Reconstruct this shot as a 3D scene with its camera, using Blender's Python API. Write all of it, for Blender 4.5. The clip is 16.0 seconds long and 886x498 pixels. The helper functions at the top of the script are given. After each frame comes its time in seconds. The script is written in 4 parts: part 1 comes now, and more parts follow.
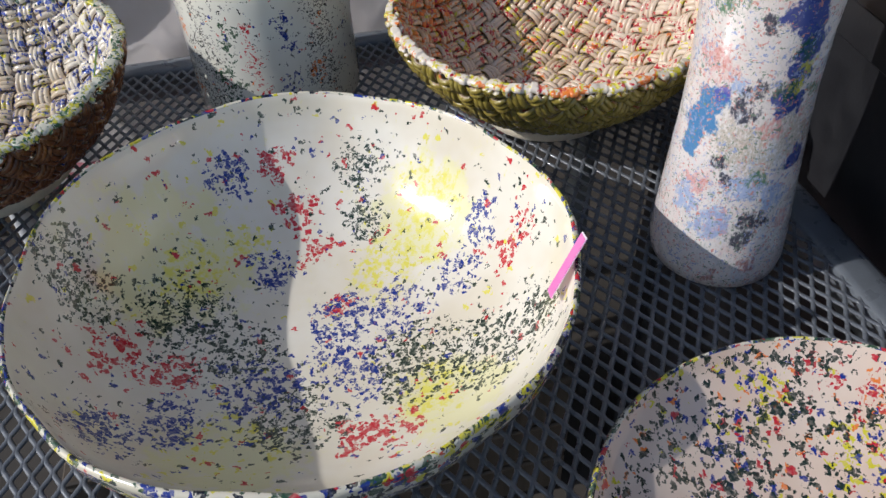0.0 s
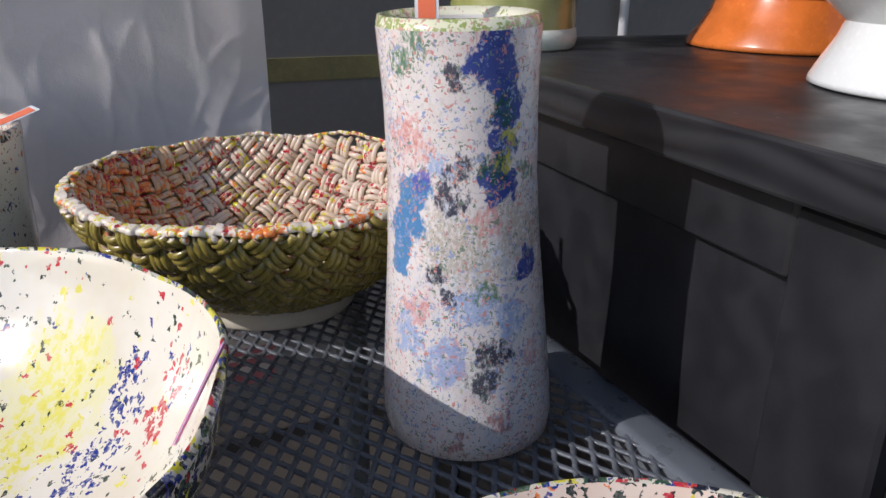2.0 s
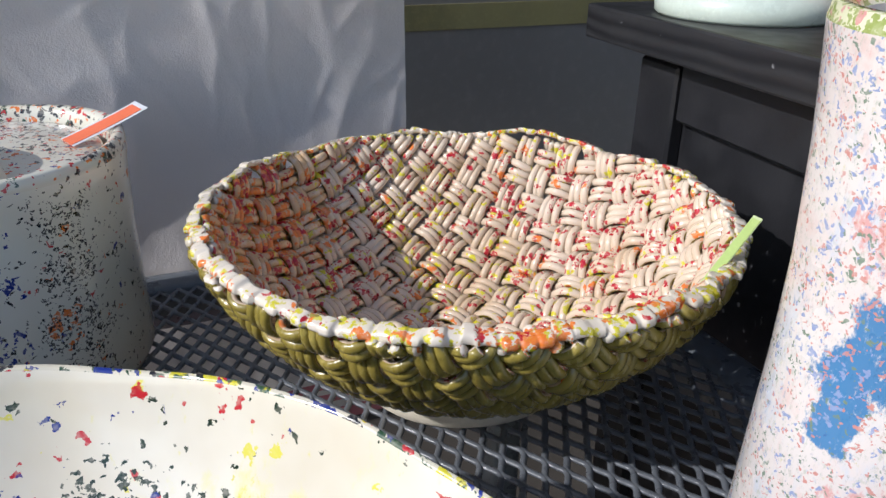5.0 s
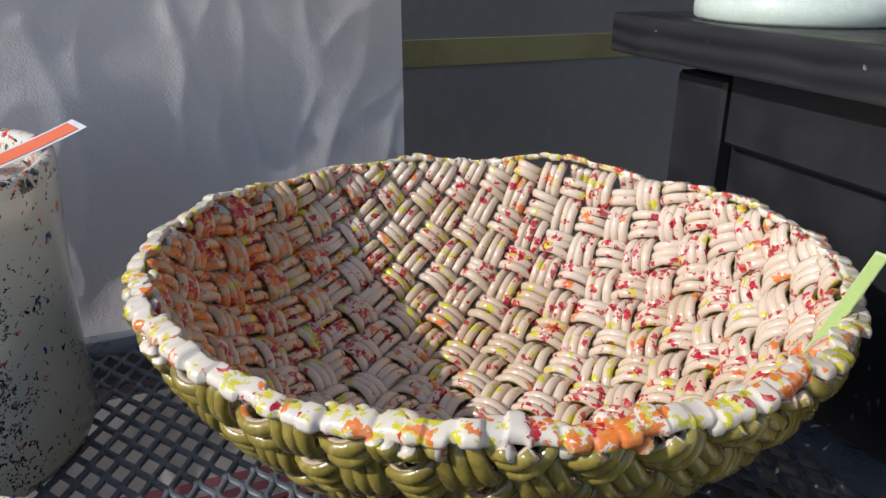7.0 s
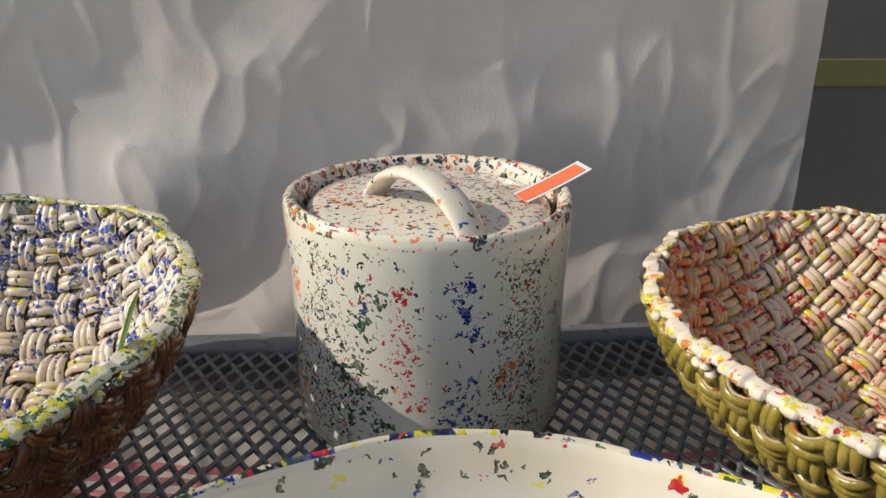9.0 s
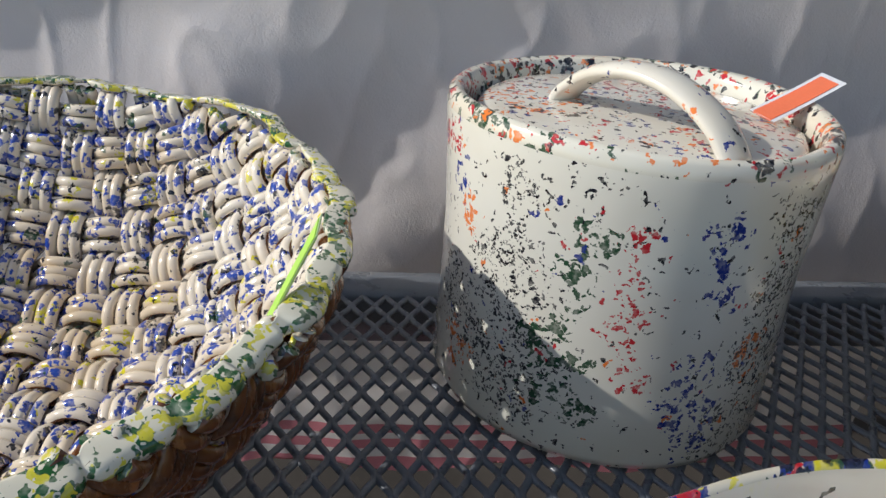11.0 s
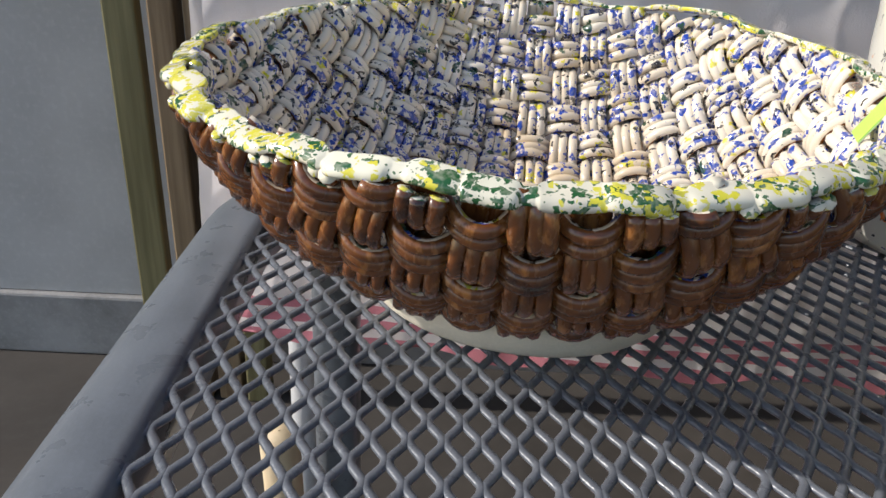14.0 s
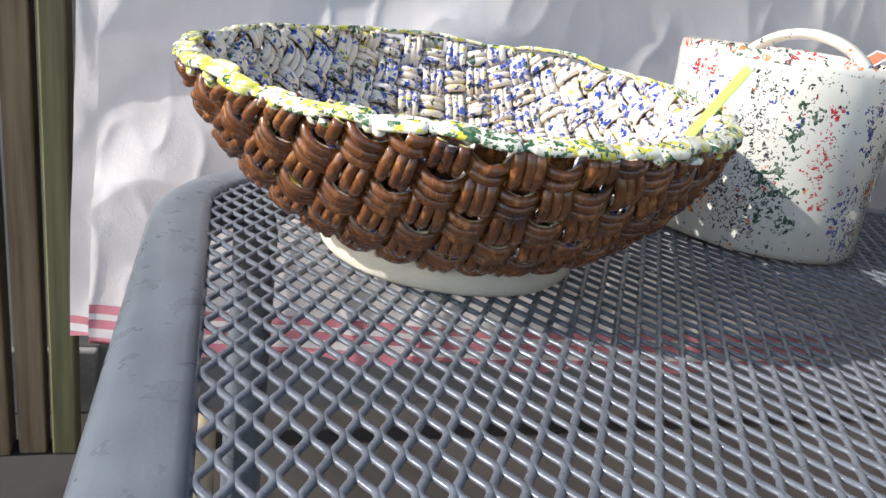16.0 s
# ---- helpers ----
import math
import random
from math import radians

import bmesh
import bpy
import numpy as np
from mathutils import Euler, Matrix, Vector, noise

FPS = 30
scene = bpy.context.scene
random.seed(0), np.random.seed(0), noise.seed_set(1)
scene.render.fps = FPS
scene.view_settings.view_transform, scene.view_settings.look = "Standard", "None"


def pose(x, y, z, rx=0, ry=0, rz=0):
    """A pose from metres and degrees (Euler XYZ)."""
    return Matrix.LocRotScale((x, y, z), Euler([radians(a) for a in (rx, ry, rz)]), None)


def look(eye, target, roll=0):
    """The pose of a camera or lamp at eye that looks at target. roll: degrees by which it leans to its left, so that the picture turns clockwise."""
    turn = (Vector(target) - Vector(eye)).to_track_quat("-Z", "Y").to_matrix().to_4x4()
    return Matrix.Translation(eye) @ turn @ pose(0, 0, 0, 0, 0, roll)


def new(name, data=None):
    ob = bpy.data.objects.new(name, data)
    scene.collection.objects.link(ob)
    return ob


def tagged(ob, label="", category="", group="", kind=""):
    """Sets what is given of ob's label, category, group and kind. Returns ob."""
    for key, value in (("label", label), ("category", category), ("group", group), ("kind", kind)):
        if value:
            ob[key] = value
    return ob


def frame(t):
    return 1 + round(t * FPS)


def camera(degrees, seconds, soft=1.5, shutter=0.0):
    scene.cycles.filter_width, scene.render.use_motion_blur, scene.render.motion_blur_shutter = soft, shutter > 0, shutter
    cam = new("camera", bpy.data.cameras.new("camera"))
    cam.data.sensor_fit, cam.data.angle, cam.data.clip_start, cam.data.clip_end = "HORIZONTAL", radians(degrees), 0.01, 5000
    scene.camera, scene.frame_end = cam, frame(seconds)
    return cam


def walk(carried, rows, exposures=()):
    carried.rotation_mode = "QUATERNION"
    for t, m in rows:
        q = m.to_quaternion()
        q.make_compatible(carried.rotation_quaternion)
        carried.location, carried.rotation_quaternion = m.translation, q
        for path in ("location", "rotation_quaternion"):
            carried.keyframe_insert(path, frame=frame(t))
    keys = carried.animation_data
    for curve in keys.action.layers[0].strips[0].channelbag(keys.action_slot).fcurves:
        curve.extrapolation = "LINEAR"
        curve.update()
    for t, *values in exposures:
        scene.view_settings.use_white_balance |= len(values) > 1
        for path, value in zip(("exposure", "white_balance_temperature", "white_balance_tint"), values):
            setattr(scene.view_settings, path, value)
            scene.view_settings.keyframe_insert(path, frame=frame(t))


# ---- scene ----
# ---------------- camera ----------------
cam = camera(60.4, 16.0)
EXPOSURES = [
    (0.0, 0.0, 6150, 10), (0.5, -0.05, 6150, 10), (1.0, -0.2, 5900, 11), (1.5, -0.1, 6000, 10), (2.0, 0.0, 6150, 14), (2.5, 0.1, 6250, 16), (3.0, 0.35, 6250, 14), (3.5, 0.3, 6250, 12), (4.0, 0.15, 6150, 10),
    (6.5, 0.28, 6000, 10), (7.0, 0.1, 6050, 10), (7.5, 0.08, 5900, 9), (8.0, 0.15, 6450, 9), (8.7, 0.18, 7300, 9), (10.8, 0.08, 6350, 9), (12.5, 0.15, 6500, 10), (13.5, 0.25, 6650, 11), (14.5, 0.75, 6350, 10), (15.5, 0.95, 6250, 10), (16.0, 0.95, 6250, 10),
]
PATH = [
    (0, (0.033, 0.037, 1.13), (-0.033, 1.479, -0.254), -2.4),
    (0.5, (0.053, 0.093, 1.077), (0.136, 1.601, -0.233), -0.4),
    (1, (0.086, 0.128, 1.002), (0.32, 1.764, -0.125), 0.9),
    (1.5, (0.1, 0.101, 0.966), (0.433, 1.854, 0.064), 1.0),
    (2, (0.119, 0.081, 0.982), (0.499, 1.921, 0.296), 0.8),
    (2.5, (0.113, 0.086, 0.996), (0.485, 1.98, 0.472), 0.5),
    (3, (0.091, 0.11, 1.005), (0.412, 2.026, 0.532), 0.1),
    (3.5, (0.058, 0.144, 1.021), (0.33, 2.044, 0.459), -0.1),
    (4, (0.037, 0.19, 1.017), (0.298, 2.047, 0.321), 0.4),
    (4.2, (0.033, 0.205, 1.013), (0.302, 2.044, 0.273), 0.5),
    (6.3, (0.031, 0.332, 0.949), (0.384, 2.106, 0.096), 1.4),
    (6.5, (0.032, 0.336, 0.949), (0.391, 2.116, 0.11), 1.3),
    (7, (0.034, 0.34, 0.953), (0.373, 2.175, 0.234), 0.6),
    (7.5, (0.023, 0.32, 0.972), (0.226, 2.229, 0.413), -0.1),
    (8, (-0.017, 0.288, 0.991), (-0.029, 2.23, 0.515), 0.1),
    (8.5, (-0.057, 0.267, 0.993), (-0.29, 2.178, 0.452), 0.2),
    (8.7, (-0.063, 0.27, 0.996), (-0.356, 2.141, 0.352), 0.4),
    (10.8, (-0.163, 0.361, 0.949), (-0.363, 2.134, 0.045), 4.3),
    (11, (-0.174, 0.352, 0.95), (-0.395, 2.13, 0.059), 4.5),
    (11.5, (-0.208, 0.313, 0.946), (-0.518, 2.078, 0.057), 4.5),
    (12, (-0.234, 0.281, 0.945), (-0.637, 2.021, 0.044), 4.2),
    (12.5, (-0.27, 0.275, 0.943), (-0.737, 1.992, 0.031), 3.7),
    (13, (-0.296, 0.265, 0.946), (-0.785, 1.978, 0.035), 3.4),
    (13.5, (-0.318, 0.24, 0.931), (-0.789, 1.967, 0.038), 3.1),
    (14, (-0.323, 0.225, 0.908), (-0.747, 1.977, 0.043), 2.9),
    (14.5, (-0.33, 0.202, 0.899), (-0.67, 1.992, 0.075), 3.2),
    (15, (-0.332, 0.179, 0.897), (-0.547, 2.009, 0.118), 4.6),
    (15.5, (-0.343, 0.151, 0.897), (-0.412, 2.012, 0.166), 6.4),
    (16, (-0.385, 0.13, 0.893), (-0.269, 2.01, 0.221), 8.6),
]
walk(cam, [(t, look(eye, target, roll)) for t, eye, target, roll in PATH], EXPOSURES)


# ---------------- light ----------------
SUN_AZ, SUN_EL = 195.0, 33.0
world = bpy.data.worlds.new("sky")
scene.world = world
world.use_nodes = True
wn = world.node_tree.nodes
sky = wn.new("ShaderNodeTexSky")
sky.sky_type = "NISHITA"
sky.sun_disc = False
sky.sun_elevation = radians(SUN_EL)
sky.sun_rotation = radians(90.0 - SUN_AZ)
world.node_tree.links.new(sky.outputs[0], wn["Background"].inputs[0])
wn["Background"].inputs[1].default_value = 0.132
sun_data = bpy.data.lights.new("sun", "SUN")
sun_data.energy, sun_data.angle, sun_data.color = 3.25, radians(0.6), (1.0, 0.95, 0.89)
sun = new("sun", sun_data)
sun_dir = Vector((math.cos(radians(SUN_AZ)) * math.cos(radians(SUN_EL)), math.sin(radians(SUN_AZ)) * math.cos(radians(SUN_EL)), math.sin(radians(SUN_EL))))
sun.matrix_world = look(sun_dir * 10, (0, 0, 0))

# ---------------- materials ----------------
class Nodes:
    """Small helper to write node materials."""

    def __init__(self, name, rough=0.5, metal=0.0, coat=0.0):
        self.mat = bpy.data.materials.new(name)
        self.mat.use_nodes = True
        self.tree = self.mat.node_tree
        self.bsdf = self.tree.nodes["Principled BSDF"]
        self.bsdf.inputs["Roughness"].default_value = rough
        self.bsdf.inputs["Metallic"].default_value = metal
        self.bsdf.inputs["Coat Weight"].default_value = coat
        self.bsdf.inputs["Coat Roughness"].default_value = 0.06
        self.coord = self.tree.nodes.new("ShaderNodeTexCoord").outputs["Object"]

    def link(self, a, b):
        self.tree.links.new(a, b)

    def put(self, socket, value):
        if isinstance(value, (int, float)):
            socket.default_value = value
        elif isinstance(value, (tuple, list)):
            socket.default_value = (*value, 1.0) if len(value) == 3 and socket.type == "RGBA" else value
        else:
            self.link(value, socket)

    def math(self, op, a, b=0.0, c=None, clamp=False):
        n = self.tree.nodes.new("ShaderNodeMath")
        n.operation, n.use_clamp = op, clamp
        self.put(n.inputs[0], a)
        self.put(n.inputs[1], b)
        if c is not None:
            self.put(n.inputs[2], c)
        return n.outputs[0]

    def vec(self, op, a, b=(0, 0, 0)):
        n = self.tree.nodes.new("ShaderNodeVectorMath")
        n.operation = op
        self.put(n.inputs[0], a)
        self.put(n.inputs[1], b)
        return n.outputs["Value"] if op in ("DISTANCE", "LENGTH", "DOT_PRODUCT") else n.outputs["Vector"]

    def noise(self, scale, detail=3.0, rough=0.55, vector=None, colour=False):
        n = self.tree.nodes.new("ShaderNodeTexNoise")
        n.inputs["Scale"].default_value, n.inputs["Detail"].default_value, n.inputs["Roughness"].default_value = scale, detail, rough
        self.link(vector or self.coord, n.inputs["Vector"])
        return n.outputs["Color" if colour else "Fac"]

    def voronoi(self, scale, vector=None, feature="F1", smooth=None):
        n = self.tree.nodes.new("ShaderNodeTexVoronoi")
        n.feature = feature
        n.inputs["Scale"].default_value = scale
        self.link(vector or self.coord, n.inputs["Vector"])
        return n

    def ramp(self, value, lo, hi, a=0.0, b=1.0):
        n = self.tree.nodes.new("ShaderNodeMapRange")
        n.interpolation_type = "SMOOTHSTEP"
        for socket, v in zip(n.inputs[:5], (value, lo, hi, a, b)):
            self.put(socket, v)
        return n.outputs[0]

    def mix(self, fac, a, b):
        n = self.tree.nodes.new("ShaderNodeMix")
        n.data_type = "RGBA"
        self.put(n.inputs["Factor"], fac)
        self.put(n.inputs[6], a)
        self.put(n.inputs[7], b)
        return n.outputs[2]

    def bump(self, height, strength=0.3, distance=0.001):
        n = self.tree.nodes.new("ShaderNodeBump")
        n.inputs["Strength"].default_value, n.inputs["Distance"].default_value = strength, distance
        self.link(height, n.inputs["Height"])
        self.link(n.outputs[0], self.bsdf.inputs["Normal"])

    def done(self, colour, rough=None):
        self.put(self.bsdf.inputs["Base Color"], colour)
        if rough is not None:
            self.put(self.bsdf.inputs["Roughness"], rough)
        return self.mat


BLUE, RED, YELLOW, GREEN, BLACK, ORANGE = (0.012, 0.03, 0.22), (0.50, 0.02, 0.03), (0.62, 0.55, 0.02), (0.025, 0.07, 0.035), (0.012, 0.013, 0.02), (0.75, 0.19, 0.03)
CREAM = (0.75, 0.70, 0.60)


def spots(m, colour, layers):
    """Lays spattered glaze over colour. Each layer: paint, cells per metre, size of a spot in its cell, share of cells kept
    away from its patches, stretch of the spots, patches (x, y, z, radius), and the share kept at their middle."""
    warp = m.vec("MULTIPLY", m.vec("SUBTRACT", m.noise(260.0, 2.0, colour=True), (0.5, 0.5, 0.5)), (0.009, 0.009, 0.009))
    base = m.vec("ADD", m.coord, warp)
    wide = m.vec("ADD", m.coord, m.vec("MULTIPLY", m.vec("SUBTRACT", m.noise(60.0, 2.0, colour=True), (0.5, 0.5, 0.5)), (0.022, 0.022, 0.022)))
    for i, (paint, scale, size, floor, stretch, patches, *peak) in enumerate(layers):
        where = m.vec("ADD", m.vec("MULTIPLY", base, stretch), (0.37 * i, 0.21 * i, 0.53 * i))
        cell = m.voronoi(scale, where)
        keep = None
        for x, y, z, r in patches:
            near = m.ramp(m.vec("DISTANCE", wide, (x, y, z)), r * 1.2, r * 0.4, 0.0, peak[0] if peak else 0.6)
            keep = near if keep is None else m.math("MAXIMUM", keep, near)
        patchy = m.ramp(m.noise(24.0 + 3 * i, 2.0, vector=where), 0.38, 0.62, 0.35 * floor, 1.5 * floor)
        keep = m.math("MAXIMUM", keep, patchy) if keep is not None else patchy
        parts = m.tree.nodes.new("ShaderNodeSeparateColor")
        m.link(cell.outputs["Color"], parts.inputs[0])
        on = m.math("LESS_THAN", parts.outputs[0], keep)
        radius = m.math("MULTIPLY", m.math("MULTIPLY_ADD", parts.outputs[1], 0.7, 0.75), size)
        dot = m.ramp(m.math("SUBTRACT", radius, cell.outputs["Distance"]), 0.0, 0.10)
        thin = m.ramp(m.noise(420.0, 2.0), 0.25, 0.6, 0.7, 1.0)
        colour = m.mix(m.math("MULTIPLY", m.math("MULTIPLY", on, dot), thin), colour, paint)
    return colour


def sponge(m, colour, layers):
    """Dabs of sponged glaze with gritty edges. Each layer: paint, grains per metre, how dense the middle is, thickness, patches (x, y, z, radius)."""
    wide = m.vec("ADD", m.coord, m.vec("MULTIPLY", m.vec("SUBTRACT", m.noise(75.0, 4.0, colour=True), (0.5, 0.5, 0.5)), (0.024, 0.024, 0.024)))
    for i, (paint, scale, dense, thick, patches) in enumerate(layers):
        near = None
        for x, y, z, r in patches:
            one = m.ramp(m.vec("DISTANCE", wide, (x, y, z)), r * 1.95, r * 0.7)
            near = one if near is None else m.math("MAXIMUM", near, one)
        shifted = m.vec("ADD", m.vec("MULTIPLY", m.coord, (1.0, 1.0, 0.55)), (0.41 * i, 0.17 * i, 0.29 * i))
        grit = m.math("MULTIPLY_ADD", near, dense, m.noise(scale * 1.3, 5.0, 0.7, vector=shifted))
        colour = m.mix(m.ramp(grit, 0.62, 0.80, 0.0, thick), colour, paint)
    return colour


def glaze(name, layers, base=CREAM, rough=0.16, shade=(0.68, 0.61, 0.48), uneven=0.25, dabs=()):
    m = Nodes(name, rough, coat=0.4)
    tone = m.mix(m.ramp(m.noise(22.0, 3.0), 0.35, 0.75), base, shade)
    colour = spots(m, sponge(m, tone, dabs), layers)
    m.bump(m.noise(70.0, 2.0), uneven, 0.0012)
    return m.done(colour, m.ramp(m.noise(40.0, 3.0), 0.3, 0.8, rough * 0.6, rough * 1.6))


def plain(name, colour, rough=0.5, metal=0.0, vary=0.25, scale=30.0, bump=0.15, coat=0.0):
    m = Nodes(name, rough, metal, coat)
    dark = tuple(c * (1 - vary) for c in colour)
    tone = m.mix(m.ramp(m.noise(scale, 5.0), 0.3, 0.7), dark, colour)
    fine = m.noise(scale * 14, 3.0)
    tone = m.mix(m.math("MULTIPLY", m.ramp(fine, 0.45, 0.8), 0.3), tone, tuple(min(1.0, c * 1.25) for c in colour))
    m.bump(fine, bump, 0.0006)
    return m.done(tone, m.ramp(m.noise(scale * 2, 4.0), 0.3, 0.7, rough * 0.8, min(1.0, rough * 1.2)))

MAT_MESH = plain("charcoal_powder_coat", (0.135, 0.146, 0.166), 0.30, 0.0, 0.3, 60.0, 0.2, 0.3)
MAT_FRAME = plain("dark_grey_powder_coat", (0.135, 0.15, 0.17), 0.32, 0.0, 0.22, 40.0, 0.12, 0.2)
MAT_CLAY = plain("bare_white_clay", (0.74, 0.67, 0.54), 0.75, 0.0, 0.12, 60.0, 0.3)


def cotton():
    m = Nodes("white_cotton", 0.75)
    weave = m.noise(900.0, 2.0)
    tone = m.mix(m.ramp(m.noise(9.0, 4.0), 0.3, 0.7), (0.83, 0.765, 0.735), (0.88, 0.825, 0.80))
    m.bump(m.math("ADD", weave, m.math("MULTIPLY", m.noise(45.0, 4.0), 3.0)), 0.35, 0.0012)
    m.done(tone)
    thin = m.tree.nodes.new("ShaderNodeBsdfTranslucent")
    m.link(tone, thin.inputs["Color"])
    both = m.tree.nodes.new("ShaderNodeMixShader")
    both.inputs[0].default_value = 0.28
    m.link(m.bsdf.outputs[0], both.inputs[1])
    m.link(thin.outputs[0], both.inputs[2])
    m.link(both.outputs[0], m.tree.nodes["Material Output"].inputs["Surface"])
    return m.mat


def black_wood():
    """Black-stained plank with raised growth rings."""
    m = Nodes("black_stained_wood", 0.4)
    bent = m.vec("ADD", m.vec("MULTIPLY", m.coord, (1.0, 0.35, 3.2)), m.vec("MULTIPLY", m.vec("SUBTRACT", m.noise(5.0, 2.0, colour=True), (0.5, 0.5, 0.5)), (0.12, 0.12, 0.12)))
    wave = m.tree.nodes.new("ShaderNodeTexWave")
    wave.wave_type, wave.rings_direction = "RINGS", "SPHERICAL"
    wave.inputs["Scale"].default_value, wave.inputs["Distortion"].default_value, wave.inputs["Detail"].default_value = 9.0, 5.0, 3.0
    m.link(bent, wave.inputs["Vector"])
    tone = m.mix(m.math("MULTIPLY", wave.outputs["Fac"], 0.6), (0.011, 0.011, 0.013), (0.034, 0.034, 0.037))
    chip = m.ramp(m.noise(120.0, 4.0), 0.70, 0.76)
    tone = m.mix(chip, tone, (0.25, 0.25, 0.26))
    m.bump(wave.outputs["Fac"], 0.22, 0.0010)
    return m.done(tone, m.ramp(m.noise(30.0, 3.0), 0.3, 0.7, 0.32, 0.5))


MAT_CLOTH, MAT_BLACKWOOD = cotton(), black_wood()
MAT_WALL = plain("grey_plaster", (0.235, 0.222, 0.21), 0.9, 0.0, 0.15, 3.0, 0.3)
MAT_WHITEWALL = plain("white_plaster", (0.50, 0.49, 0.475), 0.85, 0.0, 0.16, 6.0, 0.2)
MAT_PLINTH = plain("rough_concrete", (0.34, 0.33, 0.32), 0.9, 0.0, 0.45, 9.0, 0.6)
MAT_YELLOW = plain("faded_yellow_paint", (0.31, 0.275, 0.12), 0.8, 0.0, 0.35, 9.0, 0.2)
MAT_FLOOR = plain("brown_concrete", (0.055, 0.047, 0.040), 0.85, 0.0, 0.4, 4.0, 0.4)

# ---------------- geometry helpers ----------------
TURN = radians(14.0)
Z0 = 0.752


def W(u, v, z):
    """A place given along the table's width, its depth and the height."""
    return Vector((u * math.cos(TURN) - v * math.sin(TURN), u * math.sin(TURN) + v * math.cos(TURN), z))


def empty(name, place, label="", category="", group="", kind="", turn=0.0):
    ob = new(name)
    ob.empty_display_size = 0.05
    ob.matrix_world = Matrix.Translation(place) @ Matrix.Rotation(turn, 4, "Z")
    return tagged(ob, label, category, group, kind)


def mesh_from(name, verts, faces, mats, smooth=True, slots=None):
    me = bpy.data.meshes.new(name)
    me.from_pydata([tuple(v) for v in verts], [], faces)
    for m in mats:
        me.materials.append(m)
    if smooth:
        me.polygons.foreach_set("use_smooth", [True] * len(me.polygons))
    if slots is not None:
        me.polygons.foreach_set("material_index", slots)
    me.update()
    return me


def part(name, me, parent, label=""):
    ob = new(name, me)
    ob.parent = parent
    return tagged(ob, label)


def box_bm(sx, sy, sz, at=(0, 0, 0), bevel=0.0, seg=2):
    bm = bmesh.new()
    bmesh.ops.create_cube(bm, size=1.0, matrix=Matrix.Translation(at) @ Matrix.Diagonal((sx, sy, sz, 1)))
    if bevel:
        bmesh.ops.bevel(bm, geom=bm.edges[:], offset=bevel, segments=seg, affect="EDGES", profile=0.5)
    return bm


def bm_mesh(name, bm, mat, smooth=False):
    me = bpy.data.meshes.new(name)
    bm.to_mesh(me)
    bm.free()
    me.materials.append(mat)
    if smooth:
        me.polygons.foreach_set("use_smooth", [True] * len(me.polygons))
    return me


def lathe(name, profile, mats, steps=96, wobble=None, slots=None, lean=(0, 0)):
    """A turned mesh from (radius, height) rows; wobble(angle, radius, height) gives back a changed (radius, height)."""
    verts, faces, idx = [], [], []
    n = len(profile)
    for i in range(steps):
        a = 2 * math.pi * i / steps
        for r, z in profile:
            rr, zz = wobble(a, r, z) if wobble else (r, z)
            verts.append((rr * math.cos(a) + lean[0] * z, rr * math.sin(a) + lean[1] * z, zz))
    for i in range(steps):
        j = (i + 1) % steps
        for k in range(n - 1):
            faces.append((i * n + k, j * n + k, j * n + k + 1, i * n + k + 1))
            idx.append(slots[k] if slots else 0)
    return mesh_from(name, verts, faces, mats, True, idx)


def curve_profile(rows, count):
    """Smooth (Catmull-Rom) points along the rows."""
    p = [np.array(r, float) for r in rows]
    p = [2 * p[0] - p[1]] + p + [2 * p[-1] - p[-2]]
    out = []
    m = len(rows) - 1
    for i in range(count + 1):
        f = i / count * m
        k = min(int(f), m - 1)
        t = f - k
        a, b, c, d = p[k:k + 4]
        out.append(0.5 * ((2 * b) + (c - a) * t + (2 * a - 5 * b + 4 * c - d) * t * t + (3 * b - a - 3 * c + d) * t ** 3))
    return out


def sweep(points, normals, rx, ry, sides, closed_ends=True):
    """A tube of oval section along points; normals give the section's up. Returns verts, faces, ring angle index of each face."""
    pts = np.array(points)
    nor = np.array(normals)
    tan = np.gradient(pts, axis=0)
    tan /= np.linalg.norm(tan, axis=1)[:, None]
    side = np.cross(tan, nor)
    side /= np.linalg.norm(side, axis=1)[:, None] + 1e-12
    up = np.cross(side, tan)
    rx = np.broadcast_to(np.asarray(rx, float), (len(pts),))
    ry = np.broadcast_to(np.asarray(ry, float), (len(pts),))
    verts, faces, tags = [], [], []
    ang = [2 * math.pi * k / sides for k in range(sides)]
    for i in range(len(pts)):
        for a in ang:
            verts.append(pts[i] + side[i] * rx[i] * math.cos(a) + up[i] * ry[i] * math.sin(a))
    for i in range(len(pts) - 1):
        for k in range(sides):
            l = (k + 1) % sides
            faces.append((i * sides + k, i * sides + l, (i + 1) * sides + l, (i + 1) * sides + k))
            tags.append((i, (k + 0.5) * 2 * math.pi / sides))
    if closed_ends:
        faces.append(tuple(range(sides))[::-1])
        tags.append((0, None))
        e = (len(pts) - 1) * sides
        faces.append(tuple(range(e, e + sides)))
        tags.append((len(pts) - 1, None))
    return verts, faces, tags


# ---------------- floor and walls ----------------
def slab(name, u0, u1, v0, v1, z0, z1, mat, label, category, bevel=0.0):
    ob = new(name, bm_mesh(name, box_bm(u1 - u0, v1 - v0, z1 - z0, ((u0 + u1) / 2, (v0 + v1) / 2, (z0 + z1) / 2), bevel), mat))
    ob.rotation_euler.z = TURN
    return tagged(ob, label, category, kind="structure")


